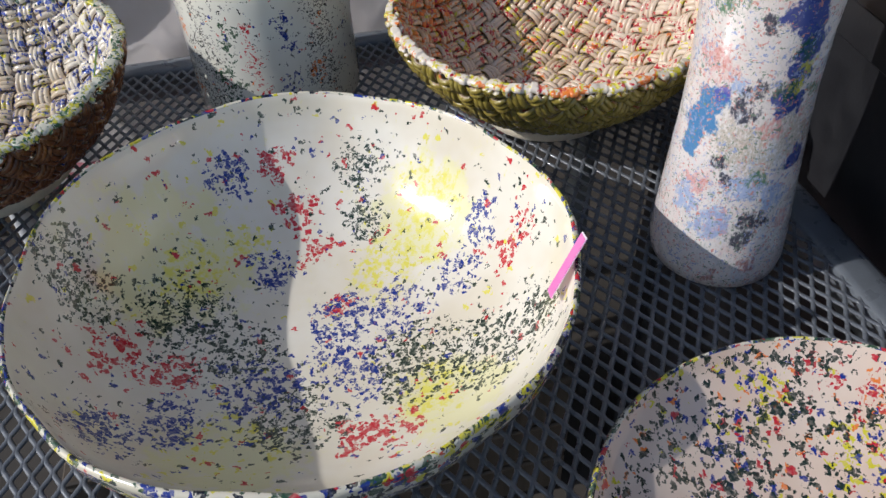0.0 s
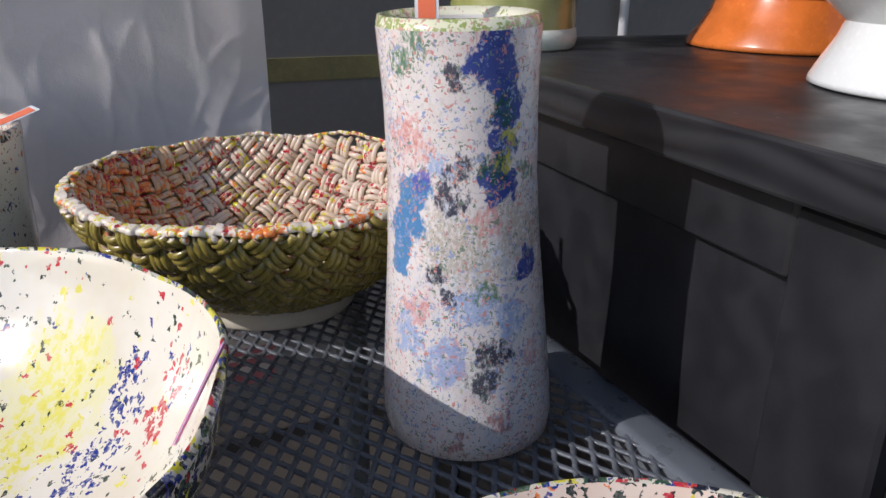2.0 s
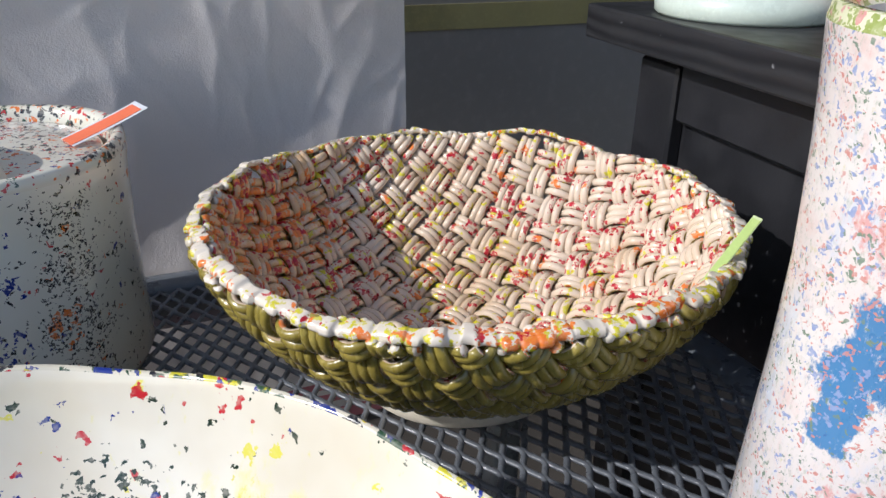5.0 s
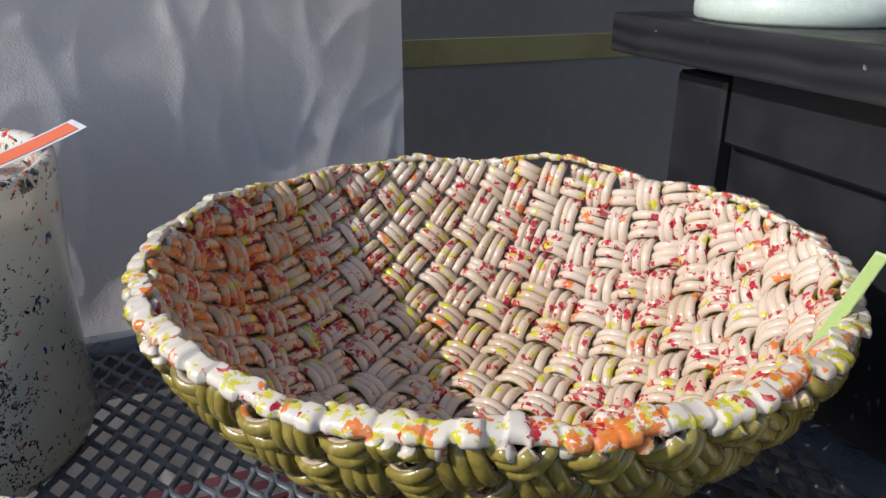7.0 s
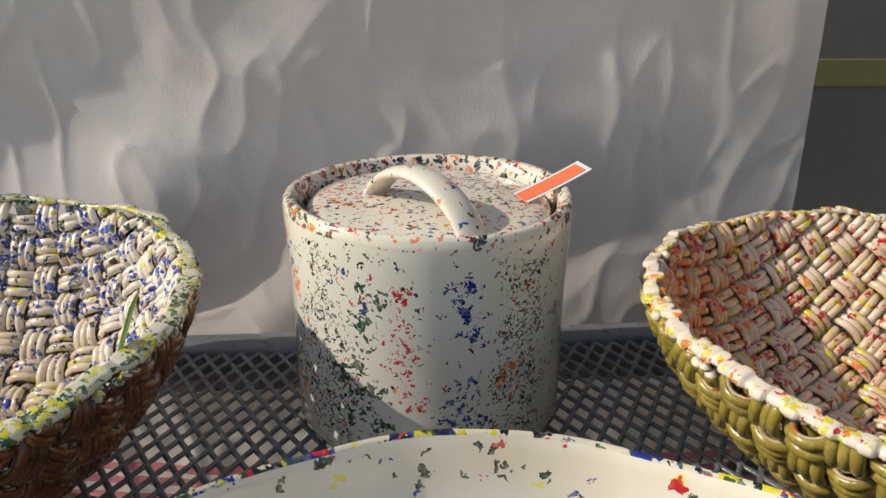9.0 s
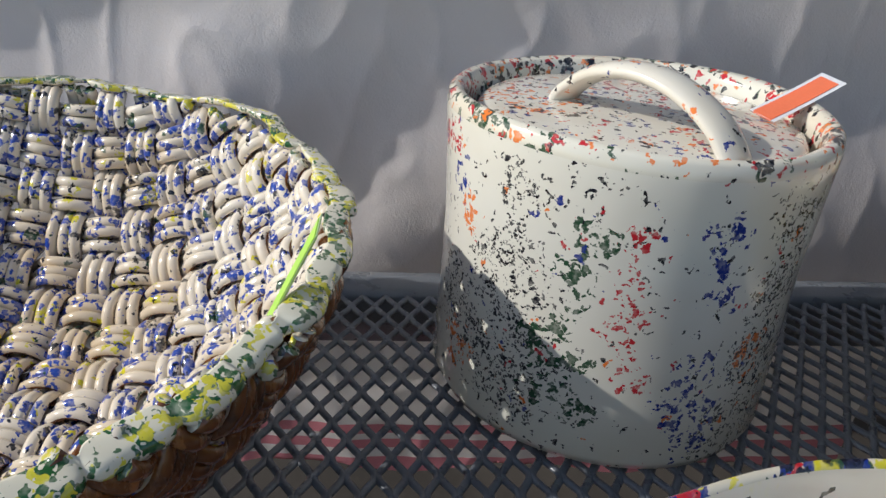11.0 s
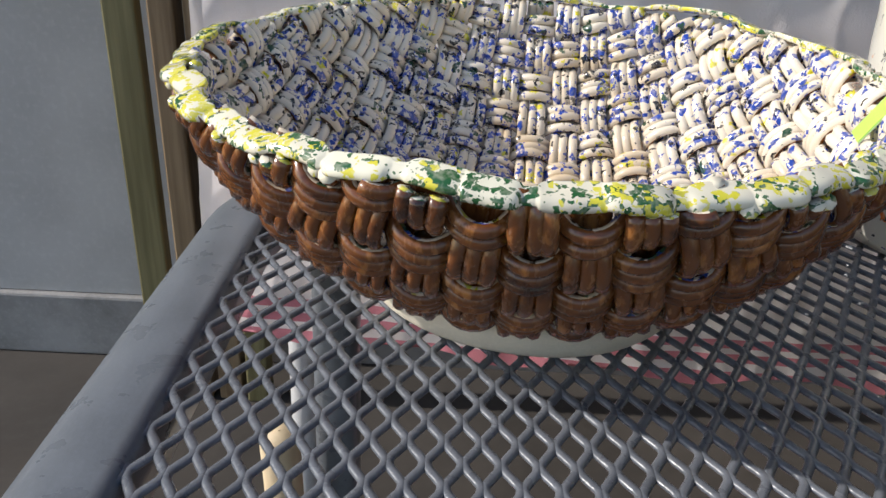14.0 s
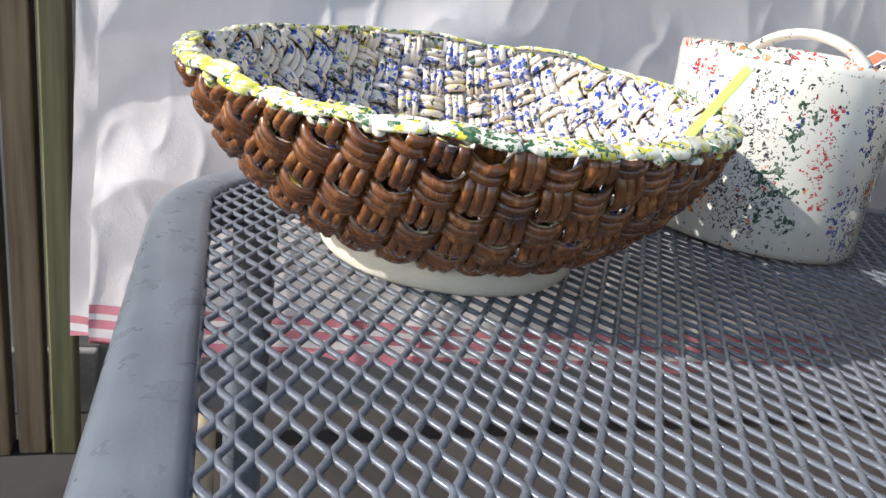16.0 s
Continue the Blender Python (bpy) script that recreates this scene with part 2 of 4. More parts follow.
slab("floor", -6, 6, -6, 3, -0.1, 0.0, MAT_FLOOR, "worn brown concrete floor", "floor")
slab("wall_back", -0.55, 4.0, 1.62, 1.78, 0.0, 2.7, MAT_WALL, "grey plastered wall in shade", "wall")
slab("wall_left", -4.0, -0.55, 1.62, 1.78, 0.14, 2.7, MAT_WHITEWALL, "white painted wall with scuff marks low down", "wall")
slab("plinth", -4.0, -0.55, 1.606, 1.78, 0.0, 0.138, MAT_PLINTH, "rough bare concrete plinth under the wall", "plinth", 0.006)
# invented right-hand wall, added to cut sky light reaching the back wall
slab("wall_right_blocker", 2.2, 2.35, -0.6, 1.62, 0.0, 2.7, MAT_WALL, "plain grey wall added to block sky light from the back wall", "wall")
# overhead slab out of view, added only to hold sky light off the wall
slab("ceiling", -0.6, 4.0, 0.9, 1.78, 2.7, 2.82, MAT_WALL, "unseen plain grey slab added overhead to shade the back wall", "ceiling")
slab("trim", -0.20, 2.2, 1.616, 1.6205, 0.765, 0.812, MAT_YELLOW, "faded yellow painted band on the wall", "trim")

# ---------------- patio table ----------------
U0, U1, V0, V1 = -0.349, 0.377, -0.06, 0.727
table = empty("patio_table", (0, 0, 0), "dark grey metal patio table with an expanded-metal mesh top", "table", turn=TURN)


def rounded_loop(u0, u1, v0, v1, r, seg=10):
    pts = []
    for cx, cy, a0 in ((u1 - r, v1 - r, 0), (u0 + r, v1 - r, 90), (u0 + r, v0 + r, 180), (u1 - r, v0 + r, 270)):
        for k in range(seg + 1):
            a = radians(a0 + 90 * k / seg)
            pts.append((cx + r * math.cos(a), cy + r * math.sin(a)))
    return pts


def table_frame():
    prof = [(-0.003, -0.012), (-0.003, -0.002), (-0.001, 0.0008), (0.003, 0.0014), (0.014, 0.0012), (0.023, -0.0005), (0.0285, -0.004), (0.032, -0.012), (0.0325, -0.026), (0.028, -0.030), (0.0, -0.030)]
    verts, faces = [], []
    n = len(prof)
    loops = []
    for off, h in prof:
        loops.append([(u, v, Z0 + h) for u, v in rounded_loop(U0 - off, U1 + off, V0 - off, V1 + off, 0.075 + off)])
    m = len(loops[0])
    for i in range(m):
        for k in range(n):
            verts.append(loops[k][i])
    for i in range(m):
        j = (i + 1) % m
        for k in range(n):
            l = (k + 1) % n
            faces.append((i * n + k, j * n + k, j * n + l, i * n + l))
    return mesh_from("frame", verts, faces, [MAT_FRAME])


part("frame", table_frame(), table, "smooth grey metal rim with scratches")
PU, PV = 0.0115, 0.0200


def mesh_top():
    """Expanded metal: wavy strands along the depth that touch their neighbours in turn."""
    verts, faces = [], []
    sides = 8
    count = int((U1 - U0) / (PU / 2)) + 1
    vs = np.arange(V0 - 0.002, V1 + 0.002, PV / 12)
    for k in range(count):
        base = U0 + k * PU / 2
        ph = 2 * math.pi * vs / PV + (math.pi if k % 2 else 0)
        wave = np.clip(1.4 * 2 / math.pi * np.arcsin(np.sin(ph)), -1, 1)
        us = base + wave * (PU / 4 - 0.0005)
        pts = np.stack([us, vs, np.full_like(vs, Z0 - 0.0016)], 1)
        d = max(0.0, 0.070 - min(base - U0, U1 - base))
        inset = 0.075 - math.sqrt(0.075 ** 2 - d * d)
        pts = pts[(vs > V0 - 0.002 + inset) & (vs < V1 + 0.002 - inset)]
        v, f, _ = sweep(pts, np.tile((0, 0, 1.0), (len(pts), 1)), 0.0017, 0.0012, sides, False)
        o = len(verts)
        verts += v
        faces += [tuple(o + i for i in q) for q in f]
    return mesh_from("mesh_top", verts, faces, [MAT_MESH])


tagged(part("mesh_top", mesh_top(), table, "charcoal diamond-hole metal mesh"), kind="stuff")
for cu, cv in ((U0 + 0.03, V0 + 0.03), (U1 - 0.03, V0 + 0.03), (U0 + 0.03, V1 - 0.03), (U1 - 0.03, V1 - 0.03)):
    part("leg", bm_mesh("leg", box_bm(0.028, 0.028, Z0 - 0.02, (cu, cv, (Z0 - 0.02) / 2), 0.008, 3), MAT_FRAME, True), table)

# ---------------- woven baskets ----------------
def basket(name, centre, rows, foot, angle, pitch, mats, label, seed, wild, tilt=0.0, pull=0.0):
    """A slumped sheet of woven clay strands, three to a strip. mats: inside, outside, rim, clay."""
    rnd = random.Random(seed)
    top = empty(name, (centre[0], centre[1], Z0), label, "basket bowl")
    prof = np.array(curve_profile(rows, 60))
    seg = np.linalg.norm(np.diff(prof, axis=0), axis=1)
    arc = np.concatenate([[0], np.cumsum(seg)])
    S = arc[-1]
    slope = np.gradient(prof, axis=0)
    slope /= np.linalg.norm(slope, axis=1)[:, None]

    def warp(x, y, z):
        k = (x * x + y * y) / prof[-1][0] ** 2
        return x * (1 + pull * k * (x < 0)), y, z + tilt * y / prof[-1][0] * k

    def place(p, q, off):
        s = np.hypot(p, q) + 1e-9
        th = np.arctan2(q, p) + angle
        r, z = np.interp(s, arc, prof[:, 0]), np.interp(s, arc, prof[:, 1])
        dr, dz = np.interp(s, arc, slope[:, 0]), np.interp(s, arc, slope[:, 1])
        nr, nz = -dz, dr  # towards the inside
        r2, z2 = r + nr * off, z + nz * off
        x, y = r2 * np.cos(th), r2 * np.sin(th)
        pos = np.stack([*warp(x, y, z2)], 1)
        nor = np.stack([nr * np.cos(th), nr * np.sin(th), nz], 1)
        return pos, nor

    half = int(S / pitch)
    rod = pitch * 0.149
    for direction in (0, 1):
        for k in range(-half, half + 1):
            for j in (-1, 0, 1):
                c = k * pitch + j * pitch * 0.285 + rnd.uniform(-0.0004, 0.0004)
                edge = S - rnd.uniform(0.0005, 0.003)
                if abs(c) > edge - 0.006:
                    continue
                L = math.sqrt(edge * edge - c * c)
                n = max(8, int(2 * L / (pitch / 7)))
                t = np.linspace(-L, L, n)
                cc = np.full(n, c) + 0.0006 * np.sin(t * 90 + rnd.uniform(0, 6))
                wave = np.sin(math.pi * t / pitch + math.pi / 2)
                wave = np.sign(wave) * np.abs(wave) ** 0.7
                off = (1 if (k + direction) % 2 else -1) * wave * 0.0045
                pos, nor = place(*((cc, t) if direction else (t, cc)), off)
                rr = rod * rnd.uniform(0.92, 1.05)
                ring = 8
                v, f, tags = sweep(pos, nor, rr, rr * 0.9, ring)
                slots = []
                for i, a in tags:
                    slots.append(2 if a is None else (0 if math.sin(a) > -0.25 else 1))
                part("strand", mesh_from("strand", v, f, mats, True, slots), top)
    # the trimmed edge: strand ends pressed together
    half_w, half_h, pieces, notch, wavy, clump = wild
    R, H = prof[-1]
    cuts = sorted((i + rnd.uniform(-0.22, 0.22)) * 2 * math.pi / pieces for i in range(pieces))
    tall = [rnd.uniform(-0.0008, 0.0010) for _ in cuts]
    big = [rnd.uniform(0.84, 1.12) for _ in cuts]
    strip = [(0.0011 if (c // clump) % 2 else -0.0011) + rnd.uniform(-0.0005, 0.0005) for c in range(pieces)]
    steps, sides = 1440, 14
    verts, faces, slots = [], [], []
    for i in range(steps):
        a = 2 * math.pi * i / steps
        near = min(range(pieces), key=lambda c: abs((a - cuts[c] + math.pi) % (2 * math.pi) - math.pi))
        gap = 2 * math.pi / pieces * 0.5
        off = (a - cuts[near] + math.pi) % (2 * math.pi) - math.pi
        x = min(1.0, abs(off) / gap)
        deep = notch * (1.7 if near % clump == (clump - 1 if off > 0 else 0) else 1.0)
        full = ((1 - deep) + deep * math.sqrt(max(0.0, 1 - x ** 5))) * big[near]
        lift = wavy * noise.noise(Vector((math.cos(a) * 3, math.sin(a) * 3, seed + 4.0))) + tall[near] * (1 - x ** 4)
        shift = strip[near] * (1 - x ** 4) + 0.0014 * noise.noise(Vector((math.cos(a) * 14, math.sin(a) * 14, seed + 9.0)))
        for k in range(sides):
            b = 2 * math.pi * k / sides
            c, s = math.cos(b), math.sin(b)
            r = R + shift + half_w * full * math.copysign(abs(c) ** 0.5, c)
            verts.append(warp(r * math.cos(a), r * math.sin(a), H + lift + half_h * full * math.copysign(abs(s) ** 0.5, s) - 0.32 * c * half_w))
    for i in range(steps):
        j = (i + 1) % steps
        for k in range(sides):
            l = (k + 1) % sides
            faces.append((i * sides + k, j * sides + k, j * sides + l, i * sides + l))
            b = 2 * math.pi * (k + 0.5) / sides
            slots.append(2 if math.sin(b) > -0.35 else (1 if math.cos(b) > 0 else 0))
    part("rim", mesh_from("rim", verts, faces, mats, True, slots), top, "lumpy glazed edge of cut strand ends")
    fr, fh = foot
    ring = [(fr - 0.012, fh), (fr - 0.011, 0.002), (fr - 0.009, 0.0), (fr - 0.002, 0.0), (fr, 0.002), (fr + 0.001, fh * 0.5), (fr - 0.001, fh), (fr - 0.012, fh)]
    part("foot_ring", lathe("foot_ring", ring, [mats[3]], 72, lambda a, r, z: (r * (1 + 0.012 * math.sin(2 * a + seed) + 0.006 * math.sin(5 * a)), z)), top, "unglazed white clay foot ring")
    return top


def pooled(name, deep, body, thin):
    """Runny glaze: deep where it pooled, pale where it ran thin, in streaks."""
    m = Nodes(name, 0.2, coat=0.5)
    run = m.noise(70.0, 4.0, 0.6)
    streak = m.noise(320.0, 3.0, 0.6, vector=m.vec("MULTIPLY", m.coord, (1.0, 1.0, 0.45)))
    tone = m.mix(m.ramp(run, 0.25, 0.5), deep, body)
    tone = m.mix(m.ramp(m.math("MULTIPLY_ADD", streak, 0.6, m.math("MULTIPLY", run, 0.5)), 0.56, 0.74, 0.0, 0.85), tone, thin)
    m.bump(streak, 0.3, 0.0008)
    return m.done(tone, m.ramp(streak, 0.3, 0.7, 0.14, 0.32))


S1 = (1, 1, 1)
WHITE_IN = glaze("white_blue_speckle", [(YELLOW, 250.0, 0.50, 0.08, S1, [(0.0, 0.02, 0.03, 0.03), (0.06, -0.05, 0.05, 0.03)], 0.2), ((0.02, 0.06, 0.34), 260.0, 0.54, 0.42, S1, [(0.07, 0.03, 0.05, 0.05), (-0.03, 0.06, 0.05, 0.04)], 0.55), (BLACK, 280.0, 0.48, 0.16, S1, [(-0.09, 0.02, 0.06, 0.06), (-0.06, 0.07, 0.06, 0.05)], 0.36), (GREEN, 230.0, 0.54, 0.03, S1, [(0.05, -0.10, 0.075, 0.05), (-0.03, -0.11, 0.075, 0.05), (-0.1, -0.07, 0.08, 0.05)], 0.4)], (0.78, 0.70, 0.57), 0.13, (0.64, 0.50, 0.33))
BROWN_OUT = pooled("brown_glaze", (0.035, 0.012, 0.006), (0.15, 0.05, 0.013), (0.42, 0.17, 0.04))
WHITE_RIM = glaze("green_yellow_rim", [((0.02, 0.10, 0.03), 330.0, 0.64, 0.58, S1, []), ((0.66, 0.60, 0.05), 330.0, 0.64, 0.40, S1, [(-0.1, -0.08, 0.095, 0.05), (-0.13, 0, 0.095, 0.04)], 0.5)], (0.76, 0.73, 0.58), 0.15)
GOLD_IN = glaze("white_red_speckle", [(YELLOW, 230.0, 0.52, 0.12, S1, [(-0.02, 0.10, 0.06, 0.04), (0.05, 0.02, 0.03, 0.03)], 0.3), (ORANGE, 210.0, 0.60, 0.04, S1, [(-0.10, 0.05, 0.08, 0.05), (-0.12, 0.0, 0.085, 0.04)], 0.6), ((0.46, 0.012, 0.03), 250.0, 0.50, 0.26, S1, [(0.10, 0.03, 0.06, 0.05), (-0.06, 0.05, 0.03, 0.025)], 0.45)], (0.71, 0.58, 0.45), 0.13, (0.60, 0.44, 0.29),
    dabs=[((0.56, 0.30, 0.09), 110.0, 0.26, 0.6, [(-0.11, 0.03, 0.075, 0.04), (-0.09, 0.07, 0.075, 0.03), (-0.11, -0.03, 0.075, 0.03)])])
OLIVE_OUT = pooled("olive_yellow_glaze", (0.13, 0.10, 0.02), (0.29, 0.225, 0.045), (0.46, 0.37, 0.10))
GOLD_RIM = glaze("orange_yellow_rim", [(YELLOW, 330.0, 0.62, 0.36, S1, [(-0.06, -0.1, 0.096, 0.05)], 0.4), (ORANGE, 280.0, 0.66, 0.09, S1, [(-0.005, -0.13, 0.096, 0.016), (0.05, -0.12, 0.096, 0.012)], 0.9), (RED, 260.0, 0.5, 0.08, S1, [(0.1, 0.08, 0.096, 0.06)], 0.4)], (0.76, 0.67, 0.56), 0.2)

basket("brown_basket", (-0.360, 0.529), [(0.0, 0.011), (0.045, 0.012), (0.077, 0.023), (0.101, 0.042), (0.120, 0.068), (0.1315, 0.095)], (0.0690, 0.018), radians(8), 0.0178,
       [WHITE_IN, BROWN_OUT, WHITE_RIM, MAT_CLAY], "woven ceramic basket, brown outside, blue-speckled white inside", 3, (0.0040, 0.0017, 46, 0.30, 0.005, 1), 0.006, 0.06)
basket("gold_basket", (0.103, 0.614), [(0.0, 0.014), (0.045, 0.016), (0.075, 0.029), (0.10, 0.049), (0.119, 0.072), (0.1305, 0.096)], (0.058, 0.018), radians(48), 0.0172,
       [GOLD_IN, OLIVE_OUT, GOLD_RIM, MAT_CLAY], "woven ceramic basket, olive-gold outside, red-speckled white inside", 7, (0.0034, 0.0019, 126, 0.24, 0.004, 3), 0.0, 0.0)

# ---------------- speckled bowls ----------------
BOWL_IN = glaze("bowl_spatter", [
    ((0.70, 0.63, 0.10), 230.0, 0.5, 0.02, S1, [(0.067, 0.099, 0.045, 0.028), (0.059, 0.077, 0.029, 0.026), (0.037, 0.056, 0.017, 0.026), (-0.087, 0.046, 0.029, 0.028), (-0.12, 0.05, 0.06, 0.03), (0.07, -0.042, 0.021, 0.024), (-0.031, -0.084, 0.024, 0.03), (-0.056, 0.072, 0.025, 0.02), (0.06, 0.12, 0.06, 0.02)], 0.22),
    (RED, 250.0, 0.58, 0.03, S1, [(-0.04, 0.125, 0.056, 0.016), (-0.028, 0.102, 0.034, 0.017), (-0.013, 0.076, 0.02, 0.015), (0.118, 0.039, 0.049, 0.014), (0.128, 0.047, 0.065, 0.014), (-0.109, -0.026, 0.038, 0.025), (-0.082, -0.031, 0.023, 0.02), (0.034, -0.071, 0.02, 0.018), (0.053, -0.07, 0.023, 0.018), (0.01, 0.03, 0.012, 0.012)], 0.72),
    ((0.014, 0.032, 0.02), 310.0, 0.58, 0.03, (1, 1, 1.4), [(0.019, 0.127, 0.053, 0.022), (0.02, 0.095, 0.03, 0.018), (-0.142, 0.011, 0.076, 0.025), (-0.13, 0.003, 0.055, 0.026), (-0.083, 0.01, 0.021, 0.034), (0.066, -0.015, 0.017, 0.032), (0.103, -0.024, 0.033, 0.034), (-0.006, -0.057, 0.015, 0.034), (0.056, -0.027, 0.016, 0.026), (0.131, -0.02, 0.059, 0.026), (-0.05, -0.01, 0.015, 0.03)], 0.75),
    (BLUE, 300.0, 0.56, 0.015, S1, [(0.105, 0.075, 0.055, 0.012), (0.10, 0.062, 0.045, 0.013), (0.086, 0.045, 0.029, 0.017), (0.046, 0.025, 0.013, 0.026), (0.01, 0.017, 0.011, 0.024), (-0.039, 0.057, 0.018, 0.02), (-0.073, 0.108, 0.055, 0.02), (-0.03, -0.036, 0.013, 0.03), (-0.07, -0.07, 0.029, 0.026), (-0.094, -0.09, 0.055, 0.024), (0.02, -0.02, 0.012, 0.03)], 0.75)],
    dabs=[((0.73, 0.69, 0.30), 60.0, 0.34, 0.6, [(0.065, 0.092, 0.04, 0.03), (-0.10, 0.05, 0.04, 0.04), (0.085, -0.05, 0.035, 0.026), (-0.031, -0.095, 0.03, 0.03)]),
          ((0.72, 0.66, 0.08), 130.0, 0.2, 0.85, [(0.067, 0.099, 0.045, 0.02), (0.059, 0.077, 0.029, 0.02), (0.037, 0.056, 0.017, 0.02), (-0.087, 0.046, 0.029, 0.018), (-0.056, 0.072, 0.025, 0.012), (0.07, -0.042, 0.021, 0.018)])])
RIM_MIX = glaze("multicolour_rim", [(YELLOW, 170.0, 0.6, 0.32, S1, [(-0.08, 0.12, 0.098, 0.04)]), (GREEN, 180.0, 0.6, 0.36, S1, [(0.12, 0.07, 0.098, 0.05)]), (BLUE, 190.0, 0.6, 0.34, S1, [(0.07, 0.12, 0.098, 0.03)]), (RED, 190.0, 0.55, 0.13, S1, [(-0.11, 0.09, 0.098, 0.008), (0.0, 0.149, 0.098, 0.005)]), (BLACK, 200.0, 0.55, 0.28, S1, [(0.14, -0.05, 0.09, 0.06)])], (0.62, 0.58, 0.46))
bowl = empty("large_bowl", (-0.06, 0.336, Z0), "large cream ceramic bowl spattered red, yellow, blue and green", "bowl")


def bowl_shape(inner, thick, foot_r, base):
    rows_in = curve_profile(inner, 28)
    outer = [(inner[-1][0] + thick * 0.6, inner[-1][1] - 0.001)] + [(r + thick, z - thick * 0.5) for r, z in inner[-2:1:-1]]
    rows_out = curve_profile(outer + [(foot_r, 0.004)], 20)
    edge = [(inner[-1][0] + thick * 0.2, inner[-1][1] + 0.0016)]
    rows = [tuple(p) for p in rows_in] + edge + [tuple(p) for p in rows_out] + [(foot_r, 0.0), (foot_r - 0.006, 0.0), (foot_r - 0.008, 0.004), (0.0005, 0.005)]
    n_in, n_out = len(rows_in), len(rows_out)
    slots = [0] * (n_in - 1) + [1, 1] + [1] * 3 + [2] * (len(rows) - 1 - (n_in - 1) - 5)
    return rows, slots


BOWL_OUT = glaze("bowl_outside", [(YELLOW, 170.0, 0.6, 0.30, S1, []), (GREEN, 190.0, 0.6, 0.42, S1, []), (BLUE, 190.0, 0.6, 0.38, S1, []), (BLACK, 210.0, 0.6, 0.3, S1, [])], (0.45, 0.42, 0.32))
rows, slots = bowl_shape([(0.0005, 0.010), (0.05, 0.013), (0.085, 0.022), (0.112, 0.037), (0.131, 0.057), (0.143, 0.078), (0.149, 0.0965)], 0.0055, 0.065, 0.0)


def bowl_wobble(a, r, z):
    k = r / 0.15
    f = 1 + k * k * (0.028 * math.exp(-((a - 1.72) / 0.4) ** 2) - 0.05 * math.exp(-((a - 0.85) / 0.38) ** 2) + 0.012 * math.exp(-((a - 5.95) / 0.5) ** 2) + 0.004 * math.sin(9 * a) + 0.003 * math.sin(17 * a))
    return r * f, z + 0.0025 * k ** 3 * (math.sin(3 * a) + 0.6 * math.sin(7 * a + 1))


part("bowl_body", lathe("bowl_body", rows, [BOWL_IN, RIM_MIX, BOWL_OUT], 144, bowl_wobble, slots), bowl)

SMALL_IN = glaze("small_bowl_spatter", [
    (YELLOW, 260.0, 0.56, 0.05, S1, [(0.023, 0.078, 0.018, 0.02), (-0.022, 0.108, 0.032, 0.015)]),
    (ORANGE, 260.0, 0.52, 0.05, S1, [(0.05, 0.10, 0.035, 0.02)]),
    (BLUE, 280.0, 0.54, 0.09, S1, [(-0.044, 0.084, 0.024, 0.02), (-0.025, 0.11, 0.034, 0.012)]),
    (RED, 250.0, 0.55, 0.08, S1, [(0.015, 0.113, 0.034, 0.012), (0.039, 0.104, 0.032, 0.014), (0.004, 0.121, 0.039, 0.01)]),
    ((0.016, 0.03, 0.02), 260.0, 0.56, 0.42, S1, [(-0.074, 0.075, 0.029, 0.025), (-0.044, 0.068, 0.018, 0.03), (0.005, 0.085, 0.02, 0.016), (0.0, 0.02, 0.008, 0.05)])], (0.74, 0.60, 0.49), 0.16, (0.68, 0.50, 0.38))
small = empty("small_bowl", (0.214, 0.177, Z0), "cream ceramic bowl with red, blue and dark green spatter", "bowl")
rows, slots = bowl_shape([(0.0005, 0.007), (0.04, 0.009), (0.075, 0.016), (0.105, 0.029), (0.122, 0.040), (0.129, 0.048)], 0.005, 0.055, 0.0)
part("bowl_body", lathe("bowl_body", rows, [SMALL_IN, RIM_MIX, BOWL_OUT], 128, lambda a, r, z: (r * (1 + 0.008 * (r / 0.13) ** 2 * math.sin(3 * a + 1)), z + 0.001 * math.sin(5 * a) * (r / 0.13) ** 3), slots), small)

